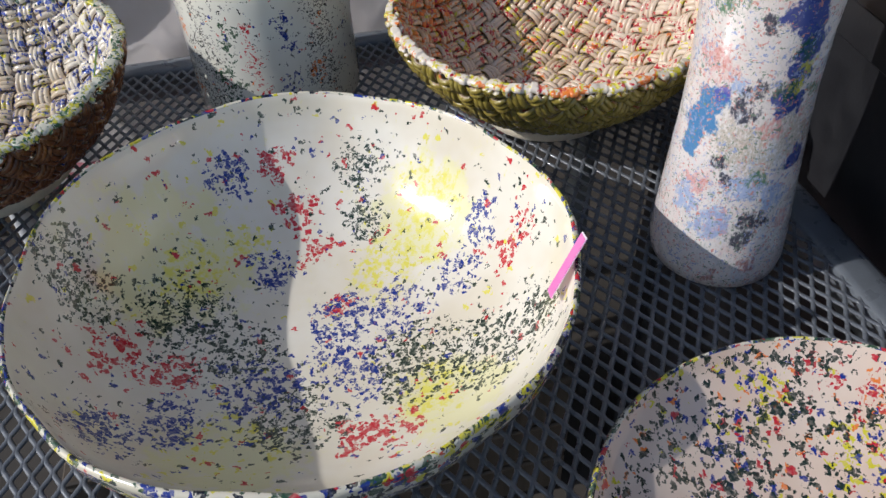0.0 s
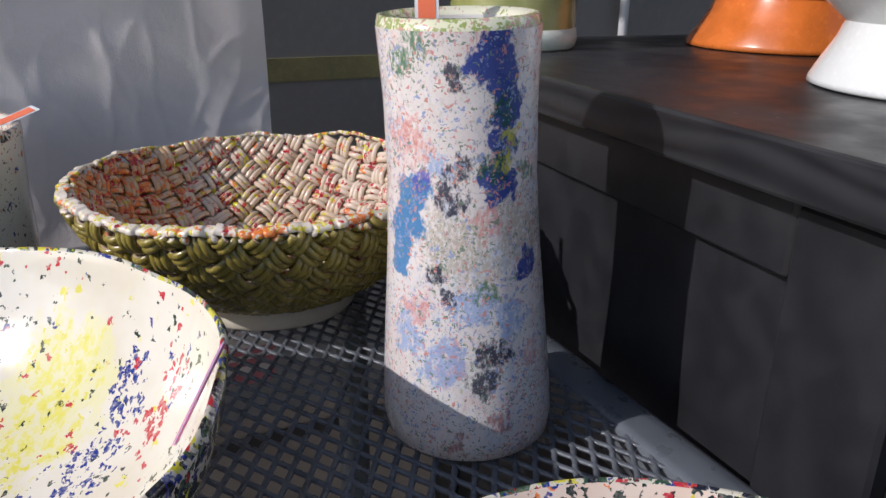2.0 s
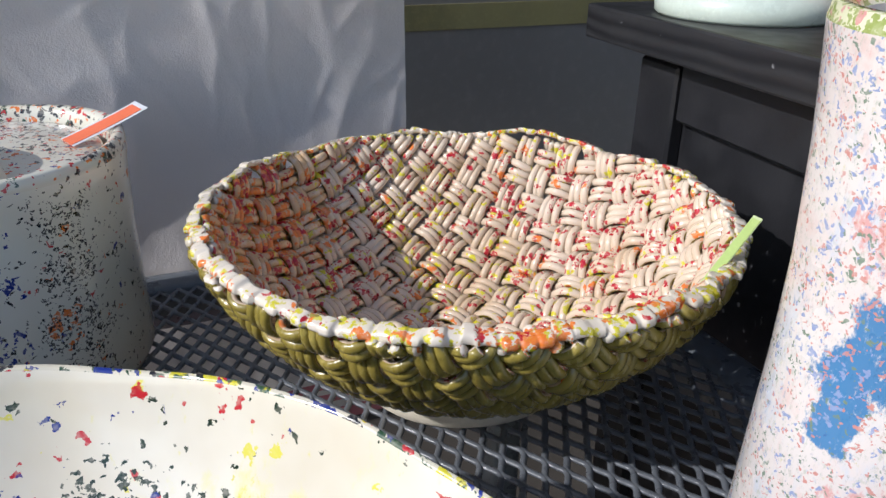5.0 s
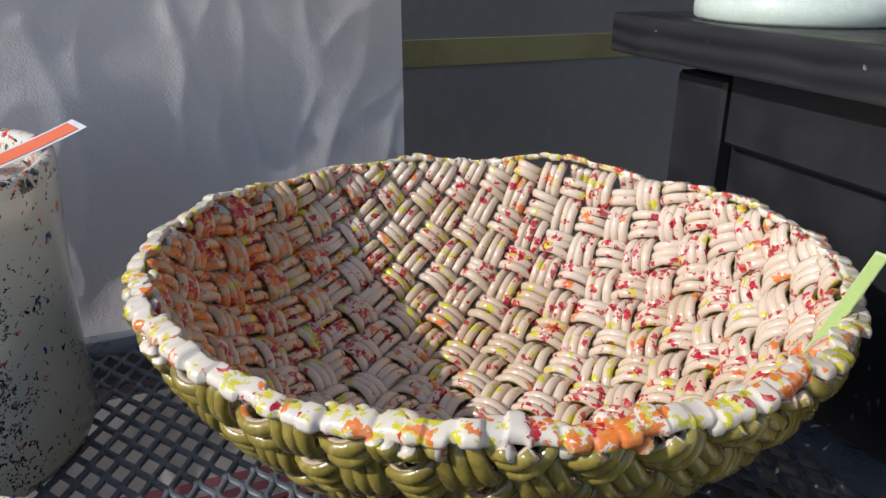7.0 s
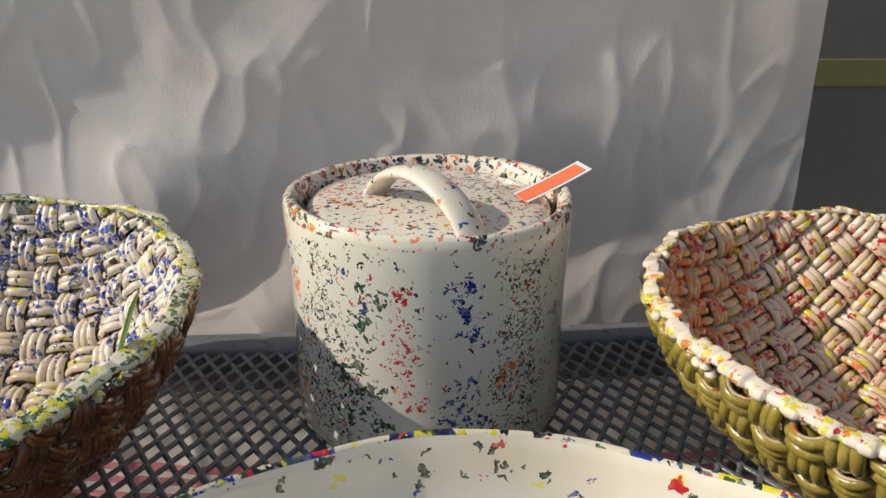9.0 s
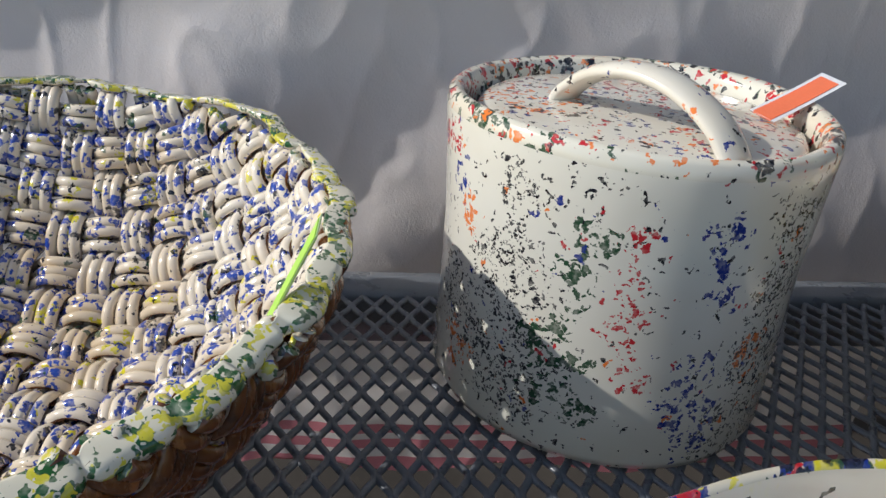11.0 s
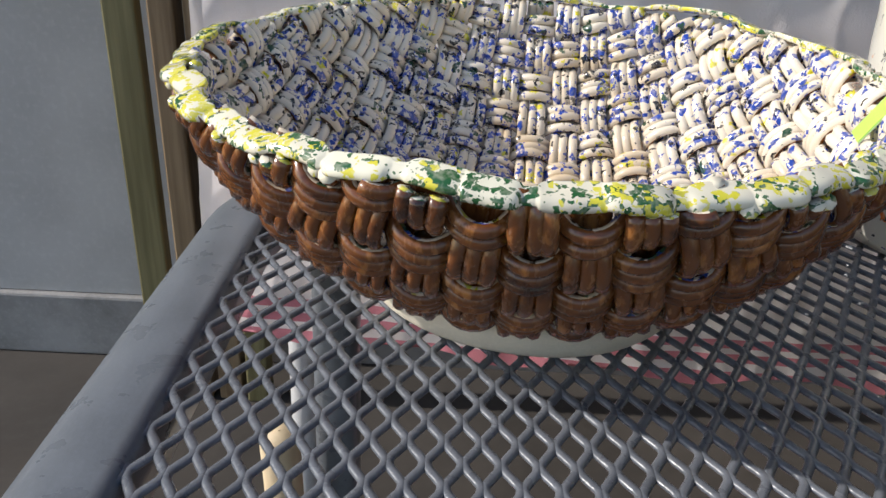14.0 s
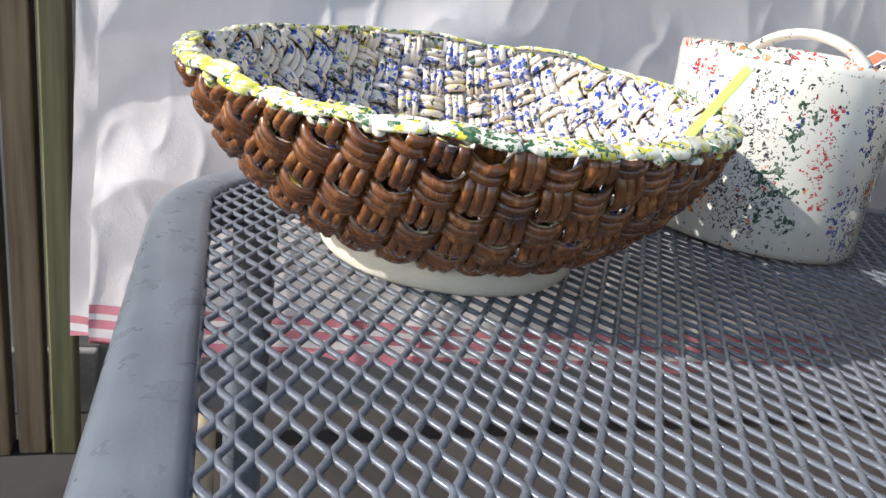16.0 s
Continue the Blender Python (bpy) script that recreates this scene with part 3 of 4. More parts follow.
# ---------------- lidded jar ----------------
JAR = glaze("jar_spatter", [
    (ORANGE, 330.0, 0.52, 0.015, S1, [(-0.059, -0.044, 0.086, 0.009), (-0.059, -0.044, 0.03, 0.012), (0.05, -0.054, 0.05, 0.012)]),
    (BLACK, 560.0, 0.52, 0.07, S1, [(-0.04, -0.061, 0.103, 0.012), (-0.041, -0.061, 0.07, 0.024), (-0.04, -0.061, 0.034, 0.028), (0.056, -0.048, 0.10, 0.018), (0.056, -0.048, 0.075, 0.02), (0.056, -0.048, 0.045, 0.024), (0.05, -0.054, 0.015, 0.022), (-0.06, -0.042, 0.05, 0.02)]),
    (GREEN, 300.0, 0.66, 0.0, S1, [(-0.015, -0.072, 0.092, 0.010), (-0.017, -0.071, 0.076, 0.010), (-0.02, -0.071, 0.058, 0.009), (-0.019, -0.071, 0.047, 0.010), (-0.023, -0.069, 0.033, 0.012), (-0.012, -0.072, 0.025, 0.009), (-0.03, -0.067, 0.05, 0.008)]),
    (RED, 360.0, 0.52, 0.01, S1, [(-0.001, -0.073, 0.095, 0.008), (0.001, -0.073, 0.08, 0.010), (0.006, -0.073, 0.07, 0.010), (0.006, -0.073, 0.041, 0.009), (0.0, -0.073, 0.058, 0.008), (-0.068, -0.028, 0.11, 0.01)]),
    (BLUE, 330.0, 0.56, 0.012, S1, [(0.029, -0.067, 0.101, 0.009), (0.028, -0.068, 0.091, 0.008), (0.032, -0.066, 0.075, 0.009), (0.027, -0.068, 0.038, 0.014), (0.031, -0.066, 0.023, 0.014), (-0.063, -0.037, 0.095, 0.008)])], (0.74, 0.72, 0.63), 0.15, (0.70, 0.67, 0.57))
JAR_LID = glaze("jar_lid_spatter", [(ORANGE, 330.0, 0.52, 0.07, S1, [(-0.04, 0.0, 0.118, 0.03)], 0.3), (RED, 360.0, 0.5, 0.10, S1, [(0.0, 0.03, 0.118, 0.03)], 0.3), (BLUE, 400.0, 0.5, 0.10, S1, [(0.02, -0.05, 0.118, 0.02)], 0.3), (BLACK, 420.0, 0.5, 0.11, S1, [(0.03, 0.03, 0.118, 0.03)], 0.35)], (0.72, 0.69, 0.60))
JAR_RIM = glaze("jar_rim_spatter", [(GREEN, 280.0, 0.56, 0.18, S1, [(-0.05, -0.05, 0.122, 0.03)]), (RED, 300.0, 0.52, 0.12, S1, [(-0.07, 0.0, 0.122, 0.02)]), (BLACK, 280.0, 0.56, 0.16, S1, [(0.07, -0.02, 0.122, 0.018), (-0.05, 0.05, 0.122, 0.03)]), (ORANGE, 300.0, 0.5, 0.10, S1, [])], (0.70, 0.68, 0.58))
JAR_HANDLE = glaze("jar_handle_glaze", [(ORANGE, 330.0, 0.5, 0.04, S1, []), (BLUE, 400.0, 0.5, 0.04, S1, []), (BLACK, 420.0, 0.5, 0.04, S1, [])], (0.73, 0.70, 0.61))
jar = empty("lidded_jar", (-0.139, 0.651, Z0), "squat white lidded jar spattered green, red and black", "jar")
jar_rows = [(0.064, 0.0), (0.0705, 0.0016), (0.0725, 0.0062), (0.072, 0.031), (0.0715, 0.0725), (0.073, 0.1056), (0.0738, 0.119), (0.0732, 0.1237), (0.0712, 0.1254), (0.068, 0.1242), (0.0662, 0.1211), (0.0655, 0.1138), (0.064, 0.1014)]
part("jar_body", lathe("jar_body", jar_rows, [JAR, JAR_RIM], 128, lambda a, r, z: (r * (1 + 0.008 * math.sin(2 * a + 1) + 0.004 * math.sin(5 * a + z * 30)), z + 0.001 * math.sin(2 * a)), [0] * 6 + [1] * 6), jar)
lid = part("lid", lathe("lid", [(0.0005, 0.1205), (0.03, 0.1205), (0.056, 0.1195), (0.0615, 0.1185), (0.063, 0.1165), (0.062, 0.110), (0.0005, 0.110)], [JAR_LID], 96), jar)
arch = [(-0.041, 0.117), (-0.036, 0.125), (-0.022, 0.1345), (-0.004, 0.1385), (0.014, 0.136), (0.030, 0.128), (0.040, 0.117)]
pts = np.array(curve_profile(arch, 32))
ha = radians(-42)
line = np.stack([pts[:, 0] * math.cos(ha), pts[:, 0] * math.sin(ha) - 0.022, pts[:, 1]], 1)
tang = np.gradient(line, axis=0)
up = np.cross(np.tile((math.sin(ha), -math.cos(ha), 0.0), (len(line), 1)), tang)
v, f, _ = sweep(line, up, 0.0085, 0.0035, 14)
part("handle", mesh_from("handle", v, f, [JAR_HANDLE]), lid, "flat arched strap handle")

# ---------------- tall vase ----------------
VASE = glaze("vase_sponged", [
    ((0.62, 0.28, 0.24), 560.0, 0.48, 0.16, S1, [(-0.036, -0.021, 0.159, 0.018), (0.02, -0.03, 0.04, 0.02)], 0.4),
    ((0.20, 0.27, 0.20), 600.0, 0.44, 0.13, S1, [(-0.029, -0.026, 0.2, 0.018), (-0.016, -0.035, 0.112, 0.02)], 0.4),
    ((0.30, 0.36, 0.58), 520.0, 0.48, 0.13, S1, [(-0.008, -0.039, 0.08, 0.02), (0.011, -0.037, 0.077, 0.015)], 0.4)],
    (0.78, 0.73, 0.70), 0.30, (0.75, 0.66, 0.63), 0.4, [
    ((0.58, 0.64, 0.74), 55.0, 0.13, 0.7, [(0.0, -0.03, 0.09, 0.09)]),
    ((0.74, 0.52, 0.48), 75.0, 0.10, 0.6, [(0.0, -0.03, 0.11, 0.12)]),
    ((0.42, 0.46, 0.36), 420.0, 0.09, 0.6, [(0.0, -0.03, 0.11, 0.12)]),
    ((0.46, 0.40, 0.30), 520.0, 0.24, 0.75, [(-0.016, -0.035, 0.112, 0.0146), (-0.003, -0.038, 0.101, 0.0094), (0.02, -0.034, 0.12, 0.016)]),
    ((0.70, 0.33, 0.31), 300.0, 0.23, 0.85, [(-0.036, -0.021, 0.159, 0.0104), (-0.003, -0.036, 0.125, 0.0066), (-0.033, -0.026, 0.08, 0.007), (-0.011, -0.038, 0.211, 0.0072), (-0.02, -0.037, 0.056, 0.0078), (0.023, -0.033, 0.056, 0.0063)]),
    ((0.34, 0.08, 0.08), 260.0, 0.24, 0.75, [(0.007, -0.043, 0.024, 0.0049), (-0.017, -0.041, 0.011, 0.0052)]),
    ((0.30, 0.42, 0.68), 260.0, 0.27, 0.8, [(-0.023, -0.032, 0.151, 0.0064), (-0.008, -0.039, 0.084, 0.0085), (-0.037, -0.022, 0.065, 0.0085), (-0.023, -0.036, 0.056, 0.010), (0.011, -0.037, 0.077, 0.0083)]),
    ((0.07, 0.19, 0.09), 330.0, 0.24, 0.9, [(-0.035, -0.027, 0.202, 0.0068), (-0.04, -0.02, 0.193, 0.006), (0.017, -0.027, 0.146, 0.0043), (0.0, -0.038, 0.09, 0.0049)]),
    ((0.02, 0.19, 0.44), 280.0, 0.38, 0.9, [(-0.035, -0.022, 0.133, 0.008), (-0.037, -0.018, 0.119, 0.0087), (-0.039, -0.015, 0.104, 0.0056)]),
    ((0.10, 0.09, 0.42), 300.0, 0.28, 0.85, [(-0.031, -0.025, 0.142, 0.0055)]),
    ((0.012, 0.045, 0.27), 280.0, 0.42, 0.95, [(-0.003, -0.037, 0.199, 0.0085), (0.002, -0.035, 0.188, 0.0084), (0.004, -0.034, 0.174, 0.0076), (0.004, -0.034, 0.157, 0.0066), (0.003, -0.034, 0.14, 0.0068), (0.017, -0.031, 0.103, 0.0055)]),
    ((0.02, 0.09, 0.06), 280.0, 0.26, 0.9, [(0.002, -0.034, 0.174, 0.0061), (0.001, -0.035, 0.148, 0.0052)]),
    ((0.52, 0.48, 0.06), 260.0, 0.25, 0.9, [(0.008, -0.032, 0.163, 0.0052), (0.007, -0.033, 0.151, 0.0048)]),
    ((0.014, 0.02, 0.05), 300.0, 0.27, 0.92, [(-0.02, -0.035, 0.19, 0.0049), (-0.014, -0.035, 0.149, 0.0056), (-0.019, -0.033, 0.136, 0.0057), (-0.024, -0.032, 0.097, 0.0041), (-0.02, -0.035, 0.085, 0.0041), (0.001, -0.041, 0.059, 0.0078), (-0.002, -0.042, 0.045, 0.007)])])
VASE_IN = plain("white_glaze", (0.74, 0.72, 0.68), 0.15, 0.0, 0.06, 30.0, 0.05, 0.4)
vase = empty("tall_vase", (0.2065, 0.4315, Z0), "tall waisted white vase sponged blue, pink, green and black", "vase")
vase_rows = [(0.0005, 0.0), (0.040, 0.0), (0.0435, 0.003), (0.0448, 0.012), (0.0438, 0.03), (0.0412, 0.06), (0.0375, 0.105), (0.0358, 0.14), (0.0362, 0.175), (0.0378, 0.202), (0.0382, 0.208), (0.0372, 0.2125), (0.0345, 0.2130), (0.0315, 0.209), (0.0315, 0.20), (0.031, 0.12), (0.034, 0.02), (0.0005, 0.015)]
VASE_LIP = glaze("vase_lip", [((0.30, 0.36, 0.10), 420.0, 0.6, 0.45, S1, [(-0.04, -0.01, 0.212, 0.03)], 0.7), ((0.62, 0.30, 0.28), 460.0, 0.55, 0.15, S1, [(0.02, -0.03, 0.208, 0.02)], 0.5)], (0.74, 0.71, 0.55), 0.25, (0.66, 0.66, 0.42))


def waver(a, r, z):
    return r * (1 + 0.012 * math.sin(2 * a + z * 20)), z + 0.0015 * math.sin(a + 1) * (z > 0.1)


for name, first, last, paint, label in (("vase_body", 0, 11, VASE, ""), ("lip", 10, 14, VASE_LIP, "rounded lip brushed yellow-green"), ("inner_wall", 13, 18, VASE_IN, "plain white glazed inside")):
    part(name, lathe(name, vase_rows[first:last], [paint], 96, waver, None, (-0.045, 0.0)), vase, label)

# ---------------- price tags ----------------
def tag(name, foot_at, direction, facing, length, width, paint, label, bend=0.0, edge=(0.75, 0.76, 0.78), share=0.72):
    """A paper marker: a pale strip with a coloured field, standing at foot_at along direction."""
    d = Vector(direction).normalized()
    n = Vector(facing)
    n = (n - d * n.dot(d)).normalized()
    s = d.cross(n)
    top = empty(name, foot_at, label, "price tag", group="price tags")
    for kind, w, l0, l1, lift, colour in (("paper", width, 0.0, length, 0.0, edge), ("field", width * share, 0.0, length * (0.93 if share < 0.8 else 0.97), 0.0003, paint)):
        verts, faces = [], []
        k = 8
        for i in range(k + 1):
            t = l0 + (l1 - l0) * i / k
            mid = d * t + n * (bend * (t / length) ** 2)
            for side in (-1, 1):
                for z in (0.0, 0.00025):
                    verts.append(mid + s * side * w / 2 + n * (z + lift - (0.0006 if (kind == "field" and z == 0) else 0)))
        for i in range(k):
            a, b = i * 4, i * 4 + 4
            faces += [(a, b, b + 2, a + 2), (a + 1, a + 3, b + 3, b + 1), (a, a + 1, b + 1, b), (a + 2, b + 2, b + 3, a + 3)]
        faces += [(0, 2, 3, 1), (k * 4, k * 4 + 1, k * 4 + 3, k * 4 + 2)]
        part(kind, mesh_from(kind, verts, faces, [plain("tag_" + kind + "_" + name, colour, 0.5, 0.0, 0.05, 60.0, 0.05)], False), top)
    return top


# ---------------- black cabinet ----------------
MAT_BLACKPAINT = plain("black_paint", (0.018, 0.018, 0.021), 0.45, 0.0, 0.3, 20.0, 0.2)
cab = empty("black_cabinet", (0, 0, 0), "black stained wooden cabinet with a thick plank top", "cabinet", turn=TURN)
CZ = 0.921
cab.matrix_world = Matrix.Translation(W(0.4196, 0.7356, 0.0)) @ Matrix.Rotation(TURN - radians(4.0), 4, "Z")
part("plank_top", bm_mesh("plank_top", box_bm(0.62, 1.12, 0.024, (0.31, -0.56, CZ - 0.012), 0.002, 2), MAT_BLACKWOOD), cab, "black plank top with raised growth rings on its edge")
part("body", bm_mesh("body", box_bm(0.56, 1.0, CZ - 0.024, (0.030 + 0.28, -0.547, (CZ - 0.024) / 2), 0.003, 2), MAT_BLACKPAINT), cab)
for v, w in ((-0.0685, 0.043), (-0.500, 0.060), (-0.930, 0.060)):
    part("stile", bm_mesh("stile", box_bm(0.012, w, CZ - 0.03, (0.025, v, (CZ - 0.03) / 2), 0.002, 1), MAT_BLACKPAINT), cab)
for v, w in ((-0.2805, 0.377), (-0.715, 0.368)):
    part("rail", bm_mesh("rail", box_bm(0.010, w, 0.042, (0.0255, v, 0.876), 0.002, 1), MAT_BLACKPAINT), cab)

# ---------------- hanging cloth ----------------
def cloth_mesh(u0, u1, z0, z1, nu, nz, back, seed, slots_hem=0.0):
    verts, faces, slots = [], [], []
    for i in range(nu + 1):
        u = u0 + (u1 - u0) * i / nu
        for j in range(nz + 1):
            z = z0 + (z1 - z0) * j / nz
            p = Vector((u * 5, z * 3.2, seed))
            fold = 0.003 * math.sin(u * 23 + 1.5 * math.sin(z * 5)) * (0.4 + 0.6 * noise.noise(Vector((u * 2, z * 1.5, 0))) ** 2)
            diag = 0.009 * math.sin((u * 0.75 - z) * 34 + 3.5 * noise.noise(p * 0.8)) * max(0.0, noise.noise(p * 0.9 + Vector((3, 1, 0))) + 0.3)
            ridge = 0.0035 * (1 - abs(noise.noise(p * 2.3))) ** 4 + 0.0018 * (1 - abs(noise.noise(p * 5.1 + Vector((7, 0, 0))))) ** 6
            crease = 0.010 * noise.noise(p) + 0.003 * noise.noise(p * 2.6)
            fine = 0.0008 * noise.noise(Vector(((u * 0.8 - z * 0.6) * 16, (u * 0.6 + z * 0.8) * 60, seed)))
            slack = 0.5 + 0.4 * min(1.0, max(0.0, (0.12 - u) / 0.3))
            sway = slack * (fold + diag + crease - ridge) + fine
            verts.append((u + 0.006 * math.sin(z * 9), back + sway + 0.042 * (max(0.0, 0.15 - u) / 0.58) ** 2, z + (0.006 * math.sin(u * 40) if j == 0 else 0.0)))
    for i in range(nu):
        for j in range(nz):
            a = i * (nz + 1) + j
            faces.append((a, a + 1, a + nz + 2, a + nz + 1))
            z = z0 + (z1 - z0) * (j + 0.5) / nz
            slots.append(1 if z < z0 + slots_hem and int((z - z0) / 0.008) % 2 == 0 else 0)
    return mesh_from("cloth", verts, faces, [MAT_CLOTH, MAT_PINK], True, slots)


MAT_PINK = plain("pink_print", (0.62, 0.22, 0.26), 0.9, 0.0, 0.2, 60.0, 0.1)
cloth = empty("hanging_cloth", (0, 0, 0), "creased white cotton cloth hanging behind the table", "cloth", turn=TURN)
part("sheet", cloth_mesh(-0.440, 0.302, 0.55, 1.75, 320, 430, 0.818, 1.0, 0.045), cloth)
part("under_layer", cloth_mesh(-0.462, -0.30, 0.535, 1.75, 50, 160, 0.850, 5.0, 0.02), cloth, "second layer of cloth with a pink hem")

# ---------------- tags on the pots ----------------
TAG_ORANGE, TAG_GREEN, TAG_PINK = (0.90, 0.20, 0.09), (0.42, 0.72, 0.10), (0.76, 0.17, 0.50)
vase_tag = tag("price_tag", (0.1855, 0.4455, 0.9505), (-0.03, 0.02, 1.0), (-0.25, -1.0, 0.1), 0.0405, 0.0112, TAG_ORANGE, "orange-fielded paper price tag in the vase mouth")
ink = plain("tag_ink", (0.12, 0.03, 0.03), 0.6, 0.0, 0.1, 60.0, 0.0)
for k, (lift, size) in enumerate(((0.0325, 0.0042), (0.0275, 0.0030))):
    mark = part("ink_mark", bm_mesh("ink_mark", box_bm(0.0005, 0.0003, size), ink), vase_tag, "faded pencil mark")
    mark.location = Vector((-0.0004 + 0.0016 * k, -0.0011, lift))
tag("price_tag", (-0.092, 0.655, 0.8735), (0.030, 0.027, 0.009), (-0.35, -0.55, 1.0), 0.044, 0.0115, TAG_ORANGE, "orange-fielded paper price tag on the jar lid", 0.002)
tag("price_tag", (-0.2435, 0.5205, 0.832), (0.42, -0.16, 0.86), (-0.9, -0.25, 0.42), 0.0445, 0.0085, TAG_GREEN, "green paper price tag inside the brown basket", 0.0, (0.30, 0.42, 0.20), 0.85)
tag("price_tag", (0.1865, 0.5275, 0.8366), (0.0275, 0.0115, 0.0266), (-0.9, -0.5, 0.2), 0.042, 0.0045, (0.40, 0.52, 0.16), "pale green paper price tag inside the gold basket", 0.0, (0.5, 0.58, 0.3), 0.9)
tag("price_tag", (0.076, 0.312, 0.832), (0.30, 0.25, 0.50), (-0.139, 0.0282, 0.0693), 0.037, 0.0125, TAG_PINK, "pink paper price tag on the bowl rim", 0.0, (0.75, 0.70, 0.75), 0.96)

# ---------------- pots on the cabinet ----------------
GREEN_GLAZE = Nodes("green_wash_glaze", 0.25, coat=0.3)
wash = GREEN_GLAZE.mix(GREEN_GLAZE.ramp(GREEN_GLAZE.noise(18.0, 4.0), 0.35, 0.7), (0.23, 0.25, 0.07), (0.40, 0.40, 0.17))
wash = GREEN_GLAZE.mix(GREEN_GLAZE.ramp(GREEN_GLAZE.vec("DISTANCE", GREEN_GLAZE.coord, (0.075, -0.01, 0.09)), 0.075, 0.055), wash, (0.10, 0.095, 0.03))
wash = GREEN_GLAZE.mix(GREEN_GLAZE.ramp(GREEN_GLAZE.vec("DISTANCE", GREEN_GLAZE.coord, (0.085, 0.005, 0.09)), 0.062, 0.056), wash, (0.42, 0.16, 0.02))
GREEN_GLAZE.bump(GREEN_GLAZE.noise(60.0, 3.0), 0.3, 0.001)
GREEN_GLAZE = GREEN_GLAZE.done(wash)
PALE_GREEN = plain("pale_celadon", (0.60, 0.68, 0.60), 0.3, 0.0, 0.08, 30.0, 0.1, 0.2)
ORANGE_GLAZE = plain("orange_glaze", (0.66, 0.17, 0.03), 0.25, 0.0, 0.3, 25.0, 0.15, 0.5)
WHITE_GLAZE = plain("milk_white_glaze", (0.76, 0.77, 0.76), 0.2, 0.0, 0.06, 20.0, 0.05, 0.5)
CT = CZ

green_vase = empty("green_vase", (0.311, 0.743, CT), "tall green-washed vase with a pale celadon base", "vase")
LEAN = (0.09, -0.015)
rows = [(0.0005, 0.0), (0.055, 0.0), (0.0575, 0.002), (0.0585, 0.008), (0.0565, 0.017)]
part("base_band", lathe("base_band", rows + [(0.05, 0.0172)], [PALE_GREEN], 72, None, None, LEAN), green_vase, "pale celadon base band")
rows = [(0.0555, 0.0165), (0.054, 0.04), (0.052, 0.09), (0.0505, 0.15), (0.050, 0.22), (0.052, 0.28), (0.053, 0.30), (0.051, 0.302), (0.049, 0.30), (0.045, 0.22), (0.045, 0.10), (0.0005, 0.03)]
part("vase_body", lathe("vase_body", rows, [GREEN_GLAZE], 72, lambda a, r, z: (r * (1 + 0.012 * math.sin(3 * a + z * 30)), z), None, LEAN), green_vase)

orange_vase = empty("orange_vase", (0.566, 0.718, CT), "orange glazed vase draped in folds above a flared foot", "vase")
rows = [(0.0005, 0.0), (0.084, 0.0), (0.0885, 0.002), (0.0875, 0.006), (0.078, 0.020), (0.070, 0.034), (0.0665, 0.043)]
part("foot", lathe("foot", rows, [ORANGE_GLAZE], 96), orange_vase)


def drape(a, r, z):
    k = min(1.0, max(0.0, (z - 0.045) / 0.03))
    cut = sum(depth * (1 - abs(math.sin(n * a + lean * z + turn))) ** 12 for n, lean, turn, depth in ((2.0, 24, 0.6, 1.0), (3.0, -17, 2.0, 0.8), (1.0, 46, 1.1, 1.0), (4.0, 11, 0.2, 0.6)))
    return r + k * (0.002 * math.sin(3 * a + 20 * z) - 0.0042 * cut), z


rows = [(0.0665, 0.042), (0.071, 0.048), (0.093, 0.070), (0.111, 0.098), (0.127, 0.135), (0.131, 0.18), (0.126, 0.23), (0.110, 0.28), (0.106, 0.28), (0.120, 0.23), (0.11, 0.13), (0.06, 0.07), (0.0005, 0.06)]
part("draped_body", lathe("draped_body", [tuple(p) for p in curve_profile(rows, 90)], [ORANGE_GLAZE], 240, drape), orange_vase, "pleated drapery modelled in clay")

white_vase = empty("white_vase", (0.500, 0.455, CT), "white footed vase with painted red and green leaves", "vase")
rows = [(0.0005, 0.0), (0.078, 0.0), (0.083, 0.002), (0.0825, 0.005), (0.077, 0.016), (0.0705, 0.028), (0.067, 0.038)]
part("foot", lathe("foot", rows, [WHITE_GLAZE], 96), white_vase)
rows = [(0.067, 0.037), (0.073, 0.042), (0.093, 0.060), (0.115, 0.085), (0.129, 0.110), (0.135, 0.145), (0.132, 0.19), (0.120, 0.24), (0.112, 0.27), (0.108, 0.27), (0.122, 0.20), (0.11, 0.11), (0.06, 0.06), (0.0005, 0.055)]
part("vase_body", lathe("vase_body", [tuple(p) for p in curve_profile(rows, 48)], [WHITE_GLAZE], 96), white_vase)


def leaf(paint, angle, z, r, length, tilt):
    verts, faces = [], []
    n = 10
    for i in range(n + 1):
        t = i / n
        w = 0.008 * math.sin(math.pi * t) ** 0.8
        for s in (-1, 0, 1):
            along = length * (t - 0.5)
            da = (along * math.cos(tilt) - s * w * math.sin(tilt)) / r
            verts.append(((r + (0.0012 if s == 0 else 0.0004)) * math.cos(angle + da), (r + (0.0012 if s == 0 else 0.0004)) * math.sin(angle + da), z + along * math.sin(tilt) + s * w * math.cos(tilt)))
    for i in range(n):
        for s in range(2):
            faces.append((i * 3 + s, (i + 1) * 3 + s, (i + 1) * 3 + s + 1, i * 3 + s + 1))
    part("painted_leaf", mesh_from("painted_leaf", verts, faces, [plain("leaf_paint", paint, 0.3, 0.0, 0.3, 40.0, 0.1, 0.3)]), white_vase)


leaf((0.03, 0.12, 0.05), radians(200), 0.0745, 0.1062, 0.035, -0.1)
leaf((0.20, 0.01, 0.03), radians(203), 0.097, 0.1225, 0.03, -0.7)

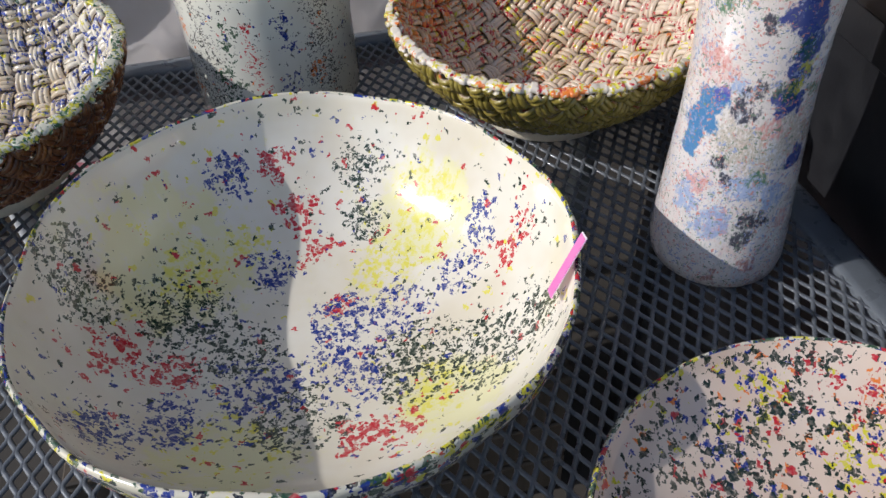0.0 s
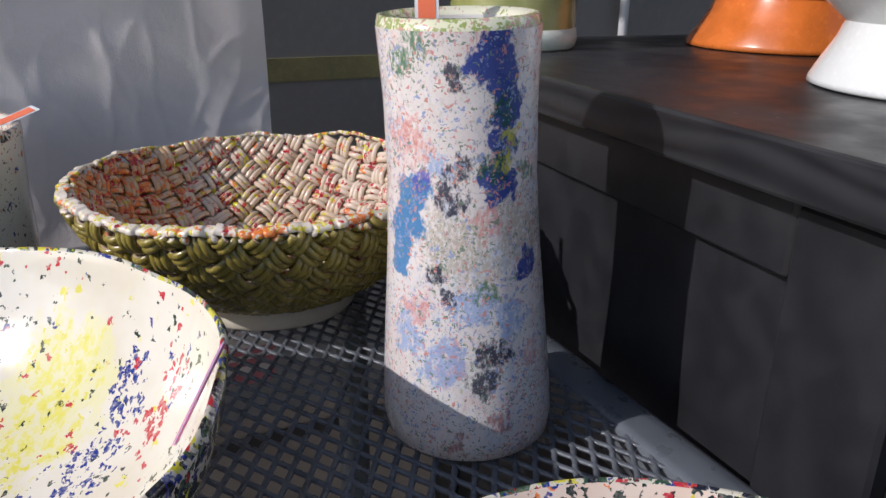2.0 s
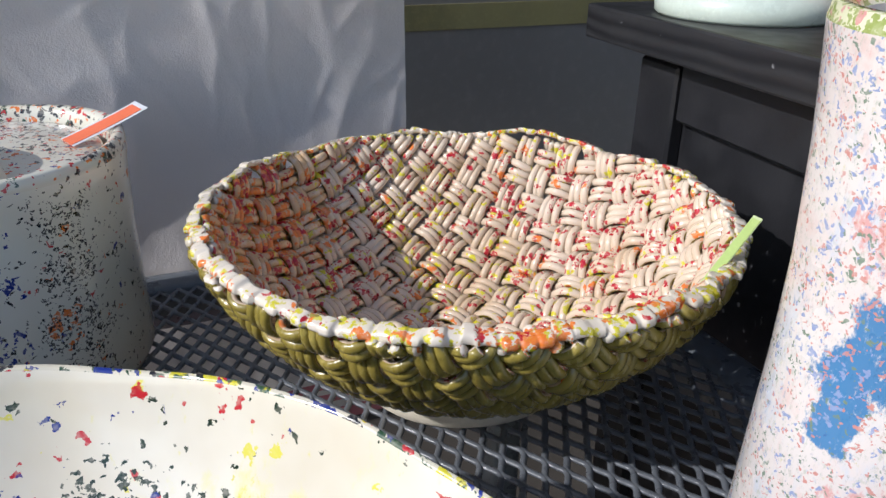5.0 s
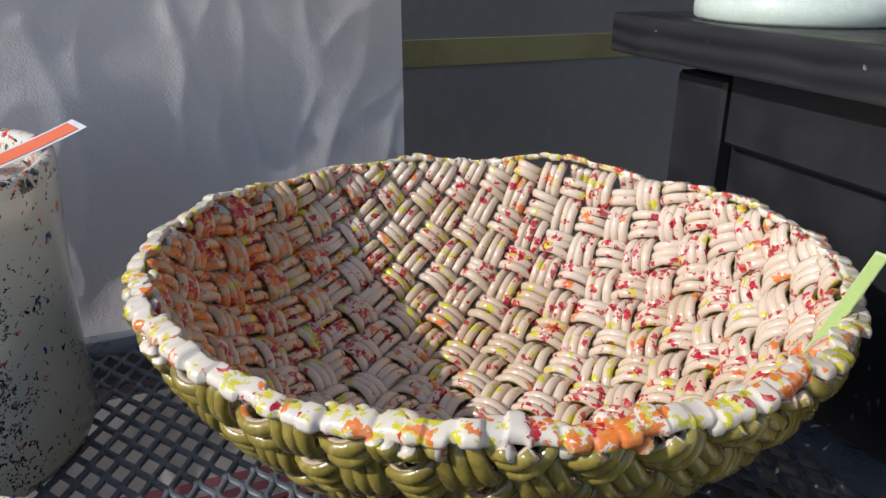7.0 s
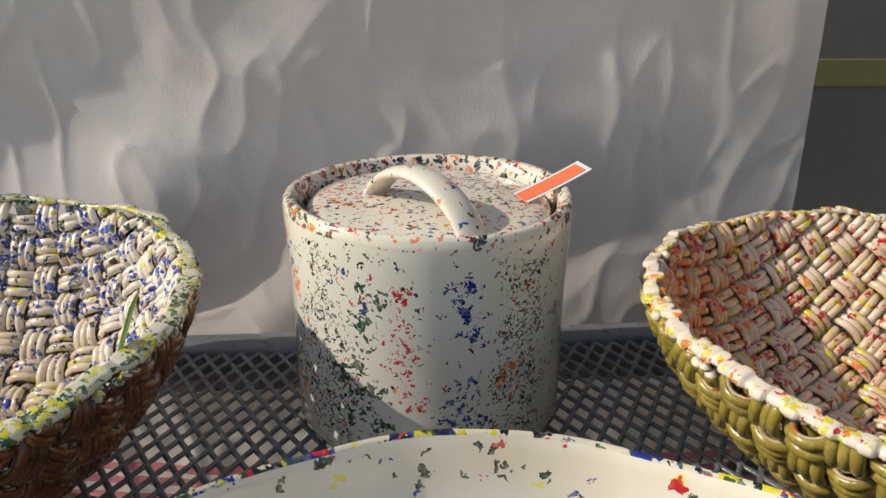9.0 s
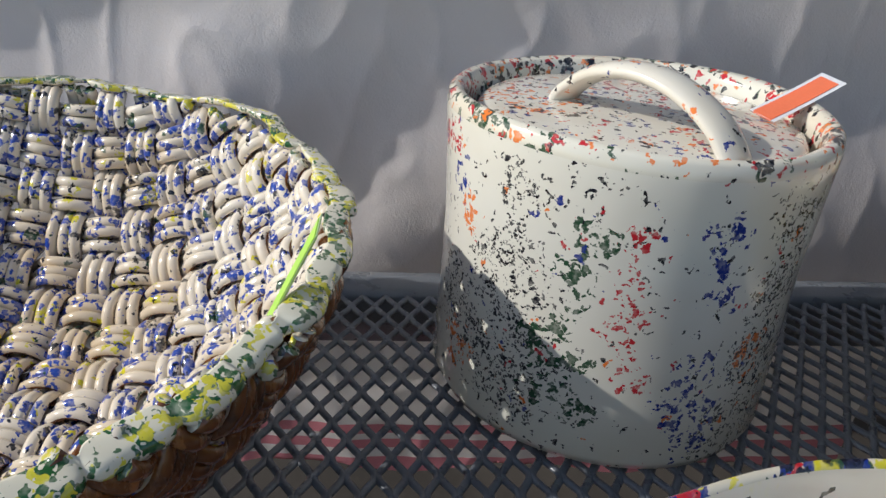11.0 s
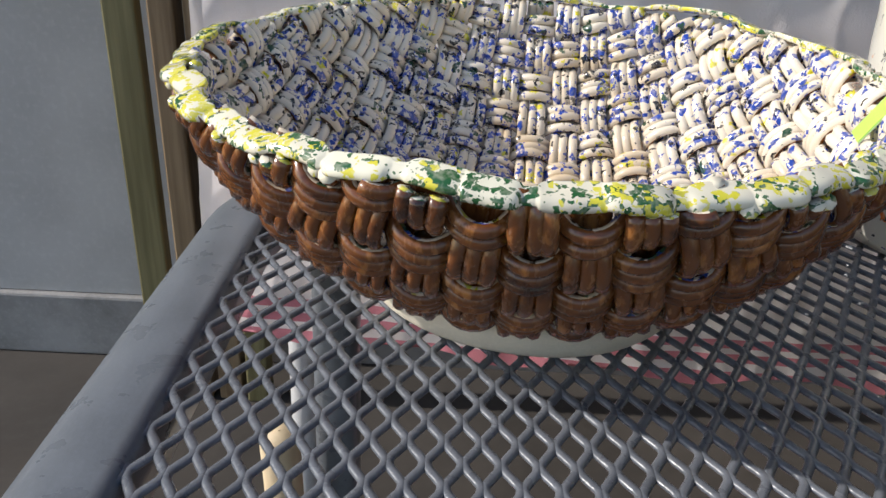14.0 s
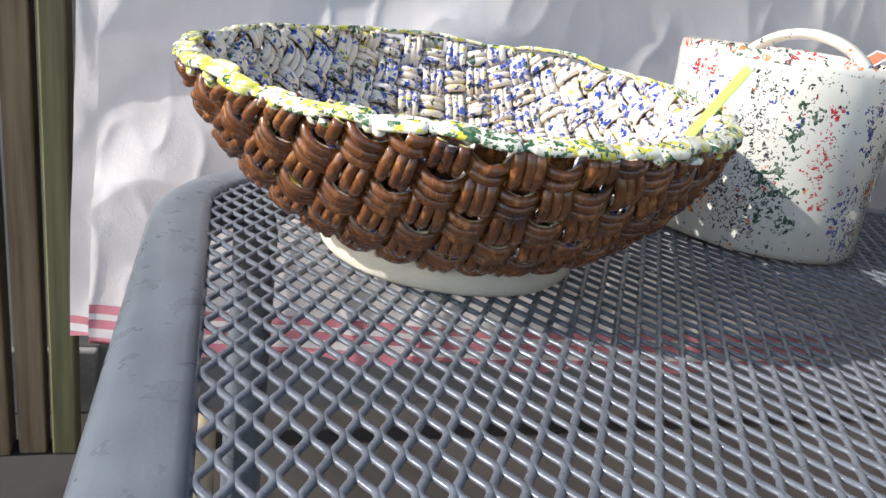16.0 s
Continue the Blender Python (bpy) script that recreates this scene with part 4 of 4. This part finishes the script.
# ---------------- wall, pipes and boards ----------------
MAT_PVC = plain("white_pvc", (0.55, 0.55, 0.55), 0.45, 0.0, 0.1, 20.0, 0.05)
MAT_BLACKPLASTIC = plain("black_plastic", (0.02, 0.02, 0.02), 0.5, 0.0, 0.2, 30.0, 0.1)


def pipe(u, v, z0, z1, r, joint):
    top = empty("wall_pipe", W(u, v, 0), "white plastic pipe fixed upright to the wall", "pipe")
    part("tube", lathe("tube", [(r, z0), (r, z1)], [MAT_PVC], 24), top)
    part("clip", lathe("clip", [(r, joint - 0.016), (r + 0.006, joint - 0.014), (r + 0.007, joint + 0.006), (r + 0.012, joint + 0.008), (r + 0.012, joint + 0.016), (r, joint + 0.018)], [MAT_PVC], 24), top)
    part("sleeve", lathe("sleeve", [(r + 0.001, joint + 0.018), (r + 0.003, joint + 0.020), (r + 0.003, joint + 0.075), (r + 0.001, joint + 0.077)], [MAT_BLACKPLASTIC], 24), top, "black plastic sleeve")


pipe(1.345, 1.585, 0.40, 2.7, 0.011, 1.045)
conduit = tagged(new("conduit", bm_mesh("conduit", box_bm(0.85, 0.006, 0.012, (1.33, 1.6165, 0.971), 0.002, 2), MAT_WALL)), "thin grey conduit running level along the wall", "conduit")
conduit.rotation_euler.z = TURN


def wood(name, a, b):
    m = Nodes(name, 0.6)
    grain = m.noise(60.0, 5.0, vector=m.vec("MULTIPLY", m.coord, (1.0, 1.0, 0.05)))
    m.bump(grain, 0.3, 0.001)
    return m.done(m.mix(m.ramp(grain, 0.3, 0.7), a, b))


BOARD_OLIVE, BOARD_BROWN, BOARD_PALE = wood("olive_board", (0.14, 0.12, 0.05), (0.24, 0.21, 0.10)), wood("brown_board", (0.16, 0.10, 0.05), (0.30, 0.21, 0.12)), wood("pale_stick", (0.55, 0.43, 0.27), (0.70, 0.57, 0.38))
for u, w, depth, mat, label in ((-0.762, 0.052, 0.03, BOARD_OLIVE, "olive painted upright board against the wall"), (-0.695, 0.040, 0.05, BOARD_BROWN, "brown upright board against the wall"), (-0.640, 0.044, 0.04, BOARD_BROWN, "brown upright board against the wall"), (-0.588, 0.040, 0.05, BOARD_OLIVE, "olive painted upright board against the wall")):
    ob = tagged(new("upright_board", bm_mesh("upright_board", box_bm(w, depth, 2.3, (0, 0, 1.15), 0.004, 2), mat)), label, "board", group="boards against the wall")
    ob.matrix_world = Matrix.Translation(W(u, 1.5, 0)) @ Matrix.Rotation(TURN, 4, "Z")

# white plastic rail that holds the cloth
rail = empty("cloth_rail", W(-0.407, 1.02, 0), "white plastic rail stand that carries the hanging cloth", "stand", turn=TURN)
part("post", lathe("post", [(0.024, 0.0), (0.027, 0.006), (0.017, 0.03), (0.015, 0.06), (0.015, 1.75)], [MAT_PVC], 24), rail)
part("arm", bm_mesh("arm", box_bm(0.03, 0.61, 0.03, (0.36, 0.30, 1.798), 0.006, 2), MAT_PVC, True), rail, "arm fixed to the wall")
part("top_bar", bm_mesh("top_bar", box_bm(0.80, 0.26, 0.03, (0.37, -0.10, 1.765), 0.01, 3), MAT_PVC, True), rail)

# what lies under the table
stick = tagged(new("wooden_pole", lathe("wooden_pole", [(0.0005, 0.0), (0.012, 0.0), (0.0125, 0.003), (0.0115, 0.35), (0.0125, 0.60), (0.0115, 0.603), (0.0005, 0.604)], [BOARD_PALE], 20)), "pale round wooden pole standing under the table", "pole")
stick.matrix_world = Matrix.Translation(W(-0.343, 0.696, 0.0)) @ Matrix.Rotation(radians(3), 4, "X")
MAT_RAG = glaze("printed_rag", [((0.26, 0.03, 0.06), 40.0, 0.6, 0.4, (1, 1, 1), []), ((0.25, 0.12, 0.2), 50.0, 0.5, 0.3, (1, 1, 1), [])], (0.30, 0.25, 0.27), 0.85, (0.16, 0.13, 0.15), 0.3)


def rag_mesh():
    n, verts, faces = 46, [], []
    for i in range(n + 1):
        for j in range(n + 1):
            x, y = (i / n - 0.5) * 0.62, (j / n - 0.5) * 0.22
            d = max(abs(i / n - 0.5), abs(j / n - 0.5)) * 2
            z = 0.07 + 0.07 * noise.noise(Vector((x * 9, y * 9, 2))) + 0.02 * noise.noise(Vector((x * 26, y * 26, 3)))
            verts.append((x, y, max(0.003, z * (1 - d ** 6))))
    for i in range(n):
        for j in range(n):
            a = i * (n + 1) + j
            faces.append((a, a + n + 1, a + n + 2, a + 1))
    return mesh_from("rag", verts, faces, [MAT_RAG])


crate = empty("crate", W(0.0, 0.72, 0), "brown wooden crate of boards under the table", "crate", turn=TURN)
MAT_CRATE = wood("dark_crate_board", (0.045, 0.034, 0.024), (0.085, 0.064, 0.046))
for v in (-0.0975, -0.0325, 0.0325, 0.0975):
    part("top_board", bm_mesh("top_board", box_bm(0.66, 0.062, 0.014, (0, v, 0.293), 0.003, 1), MAT_CRATE), crate)
for side in (-0.120, 0.120):
    for z in (0.05, 0.142, 0.234):
        part("side_board", bm_mesh("side_board", box_bm(0.66, 0.014, 0.084, (0, side, z + 0.008), 0.003, 1), MAT_CRATE), crate)
for u in (-0.315, 0.315):
    for v in (-0.0995, 0.0995):
        part("corner_post", bm_mesh("corner_post", box_bm(0.028, 0.027, 0.286, (u, v, 0.143), 0.003, 1), MAT_CRATE), crate)
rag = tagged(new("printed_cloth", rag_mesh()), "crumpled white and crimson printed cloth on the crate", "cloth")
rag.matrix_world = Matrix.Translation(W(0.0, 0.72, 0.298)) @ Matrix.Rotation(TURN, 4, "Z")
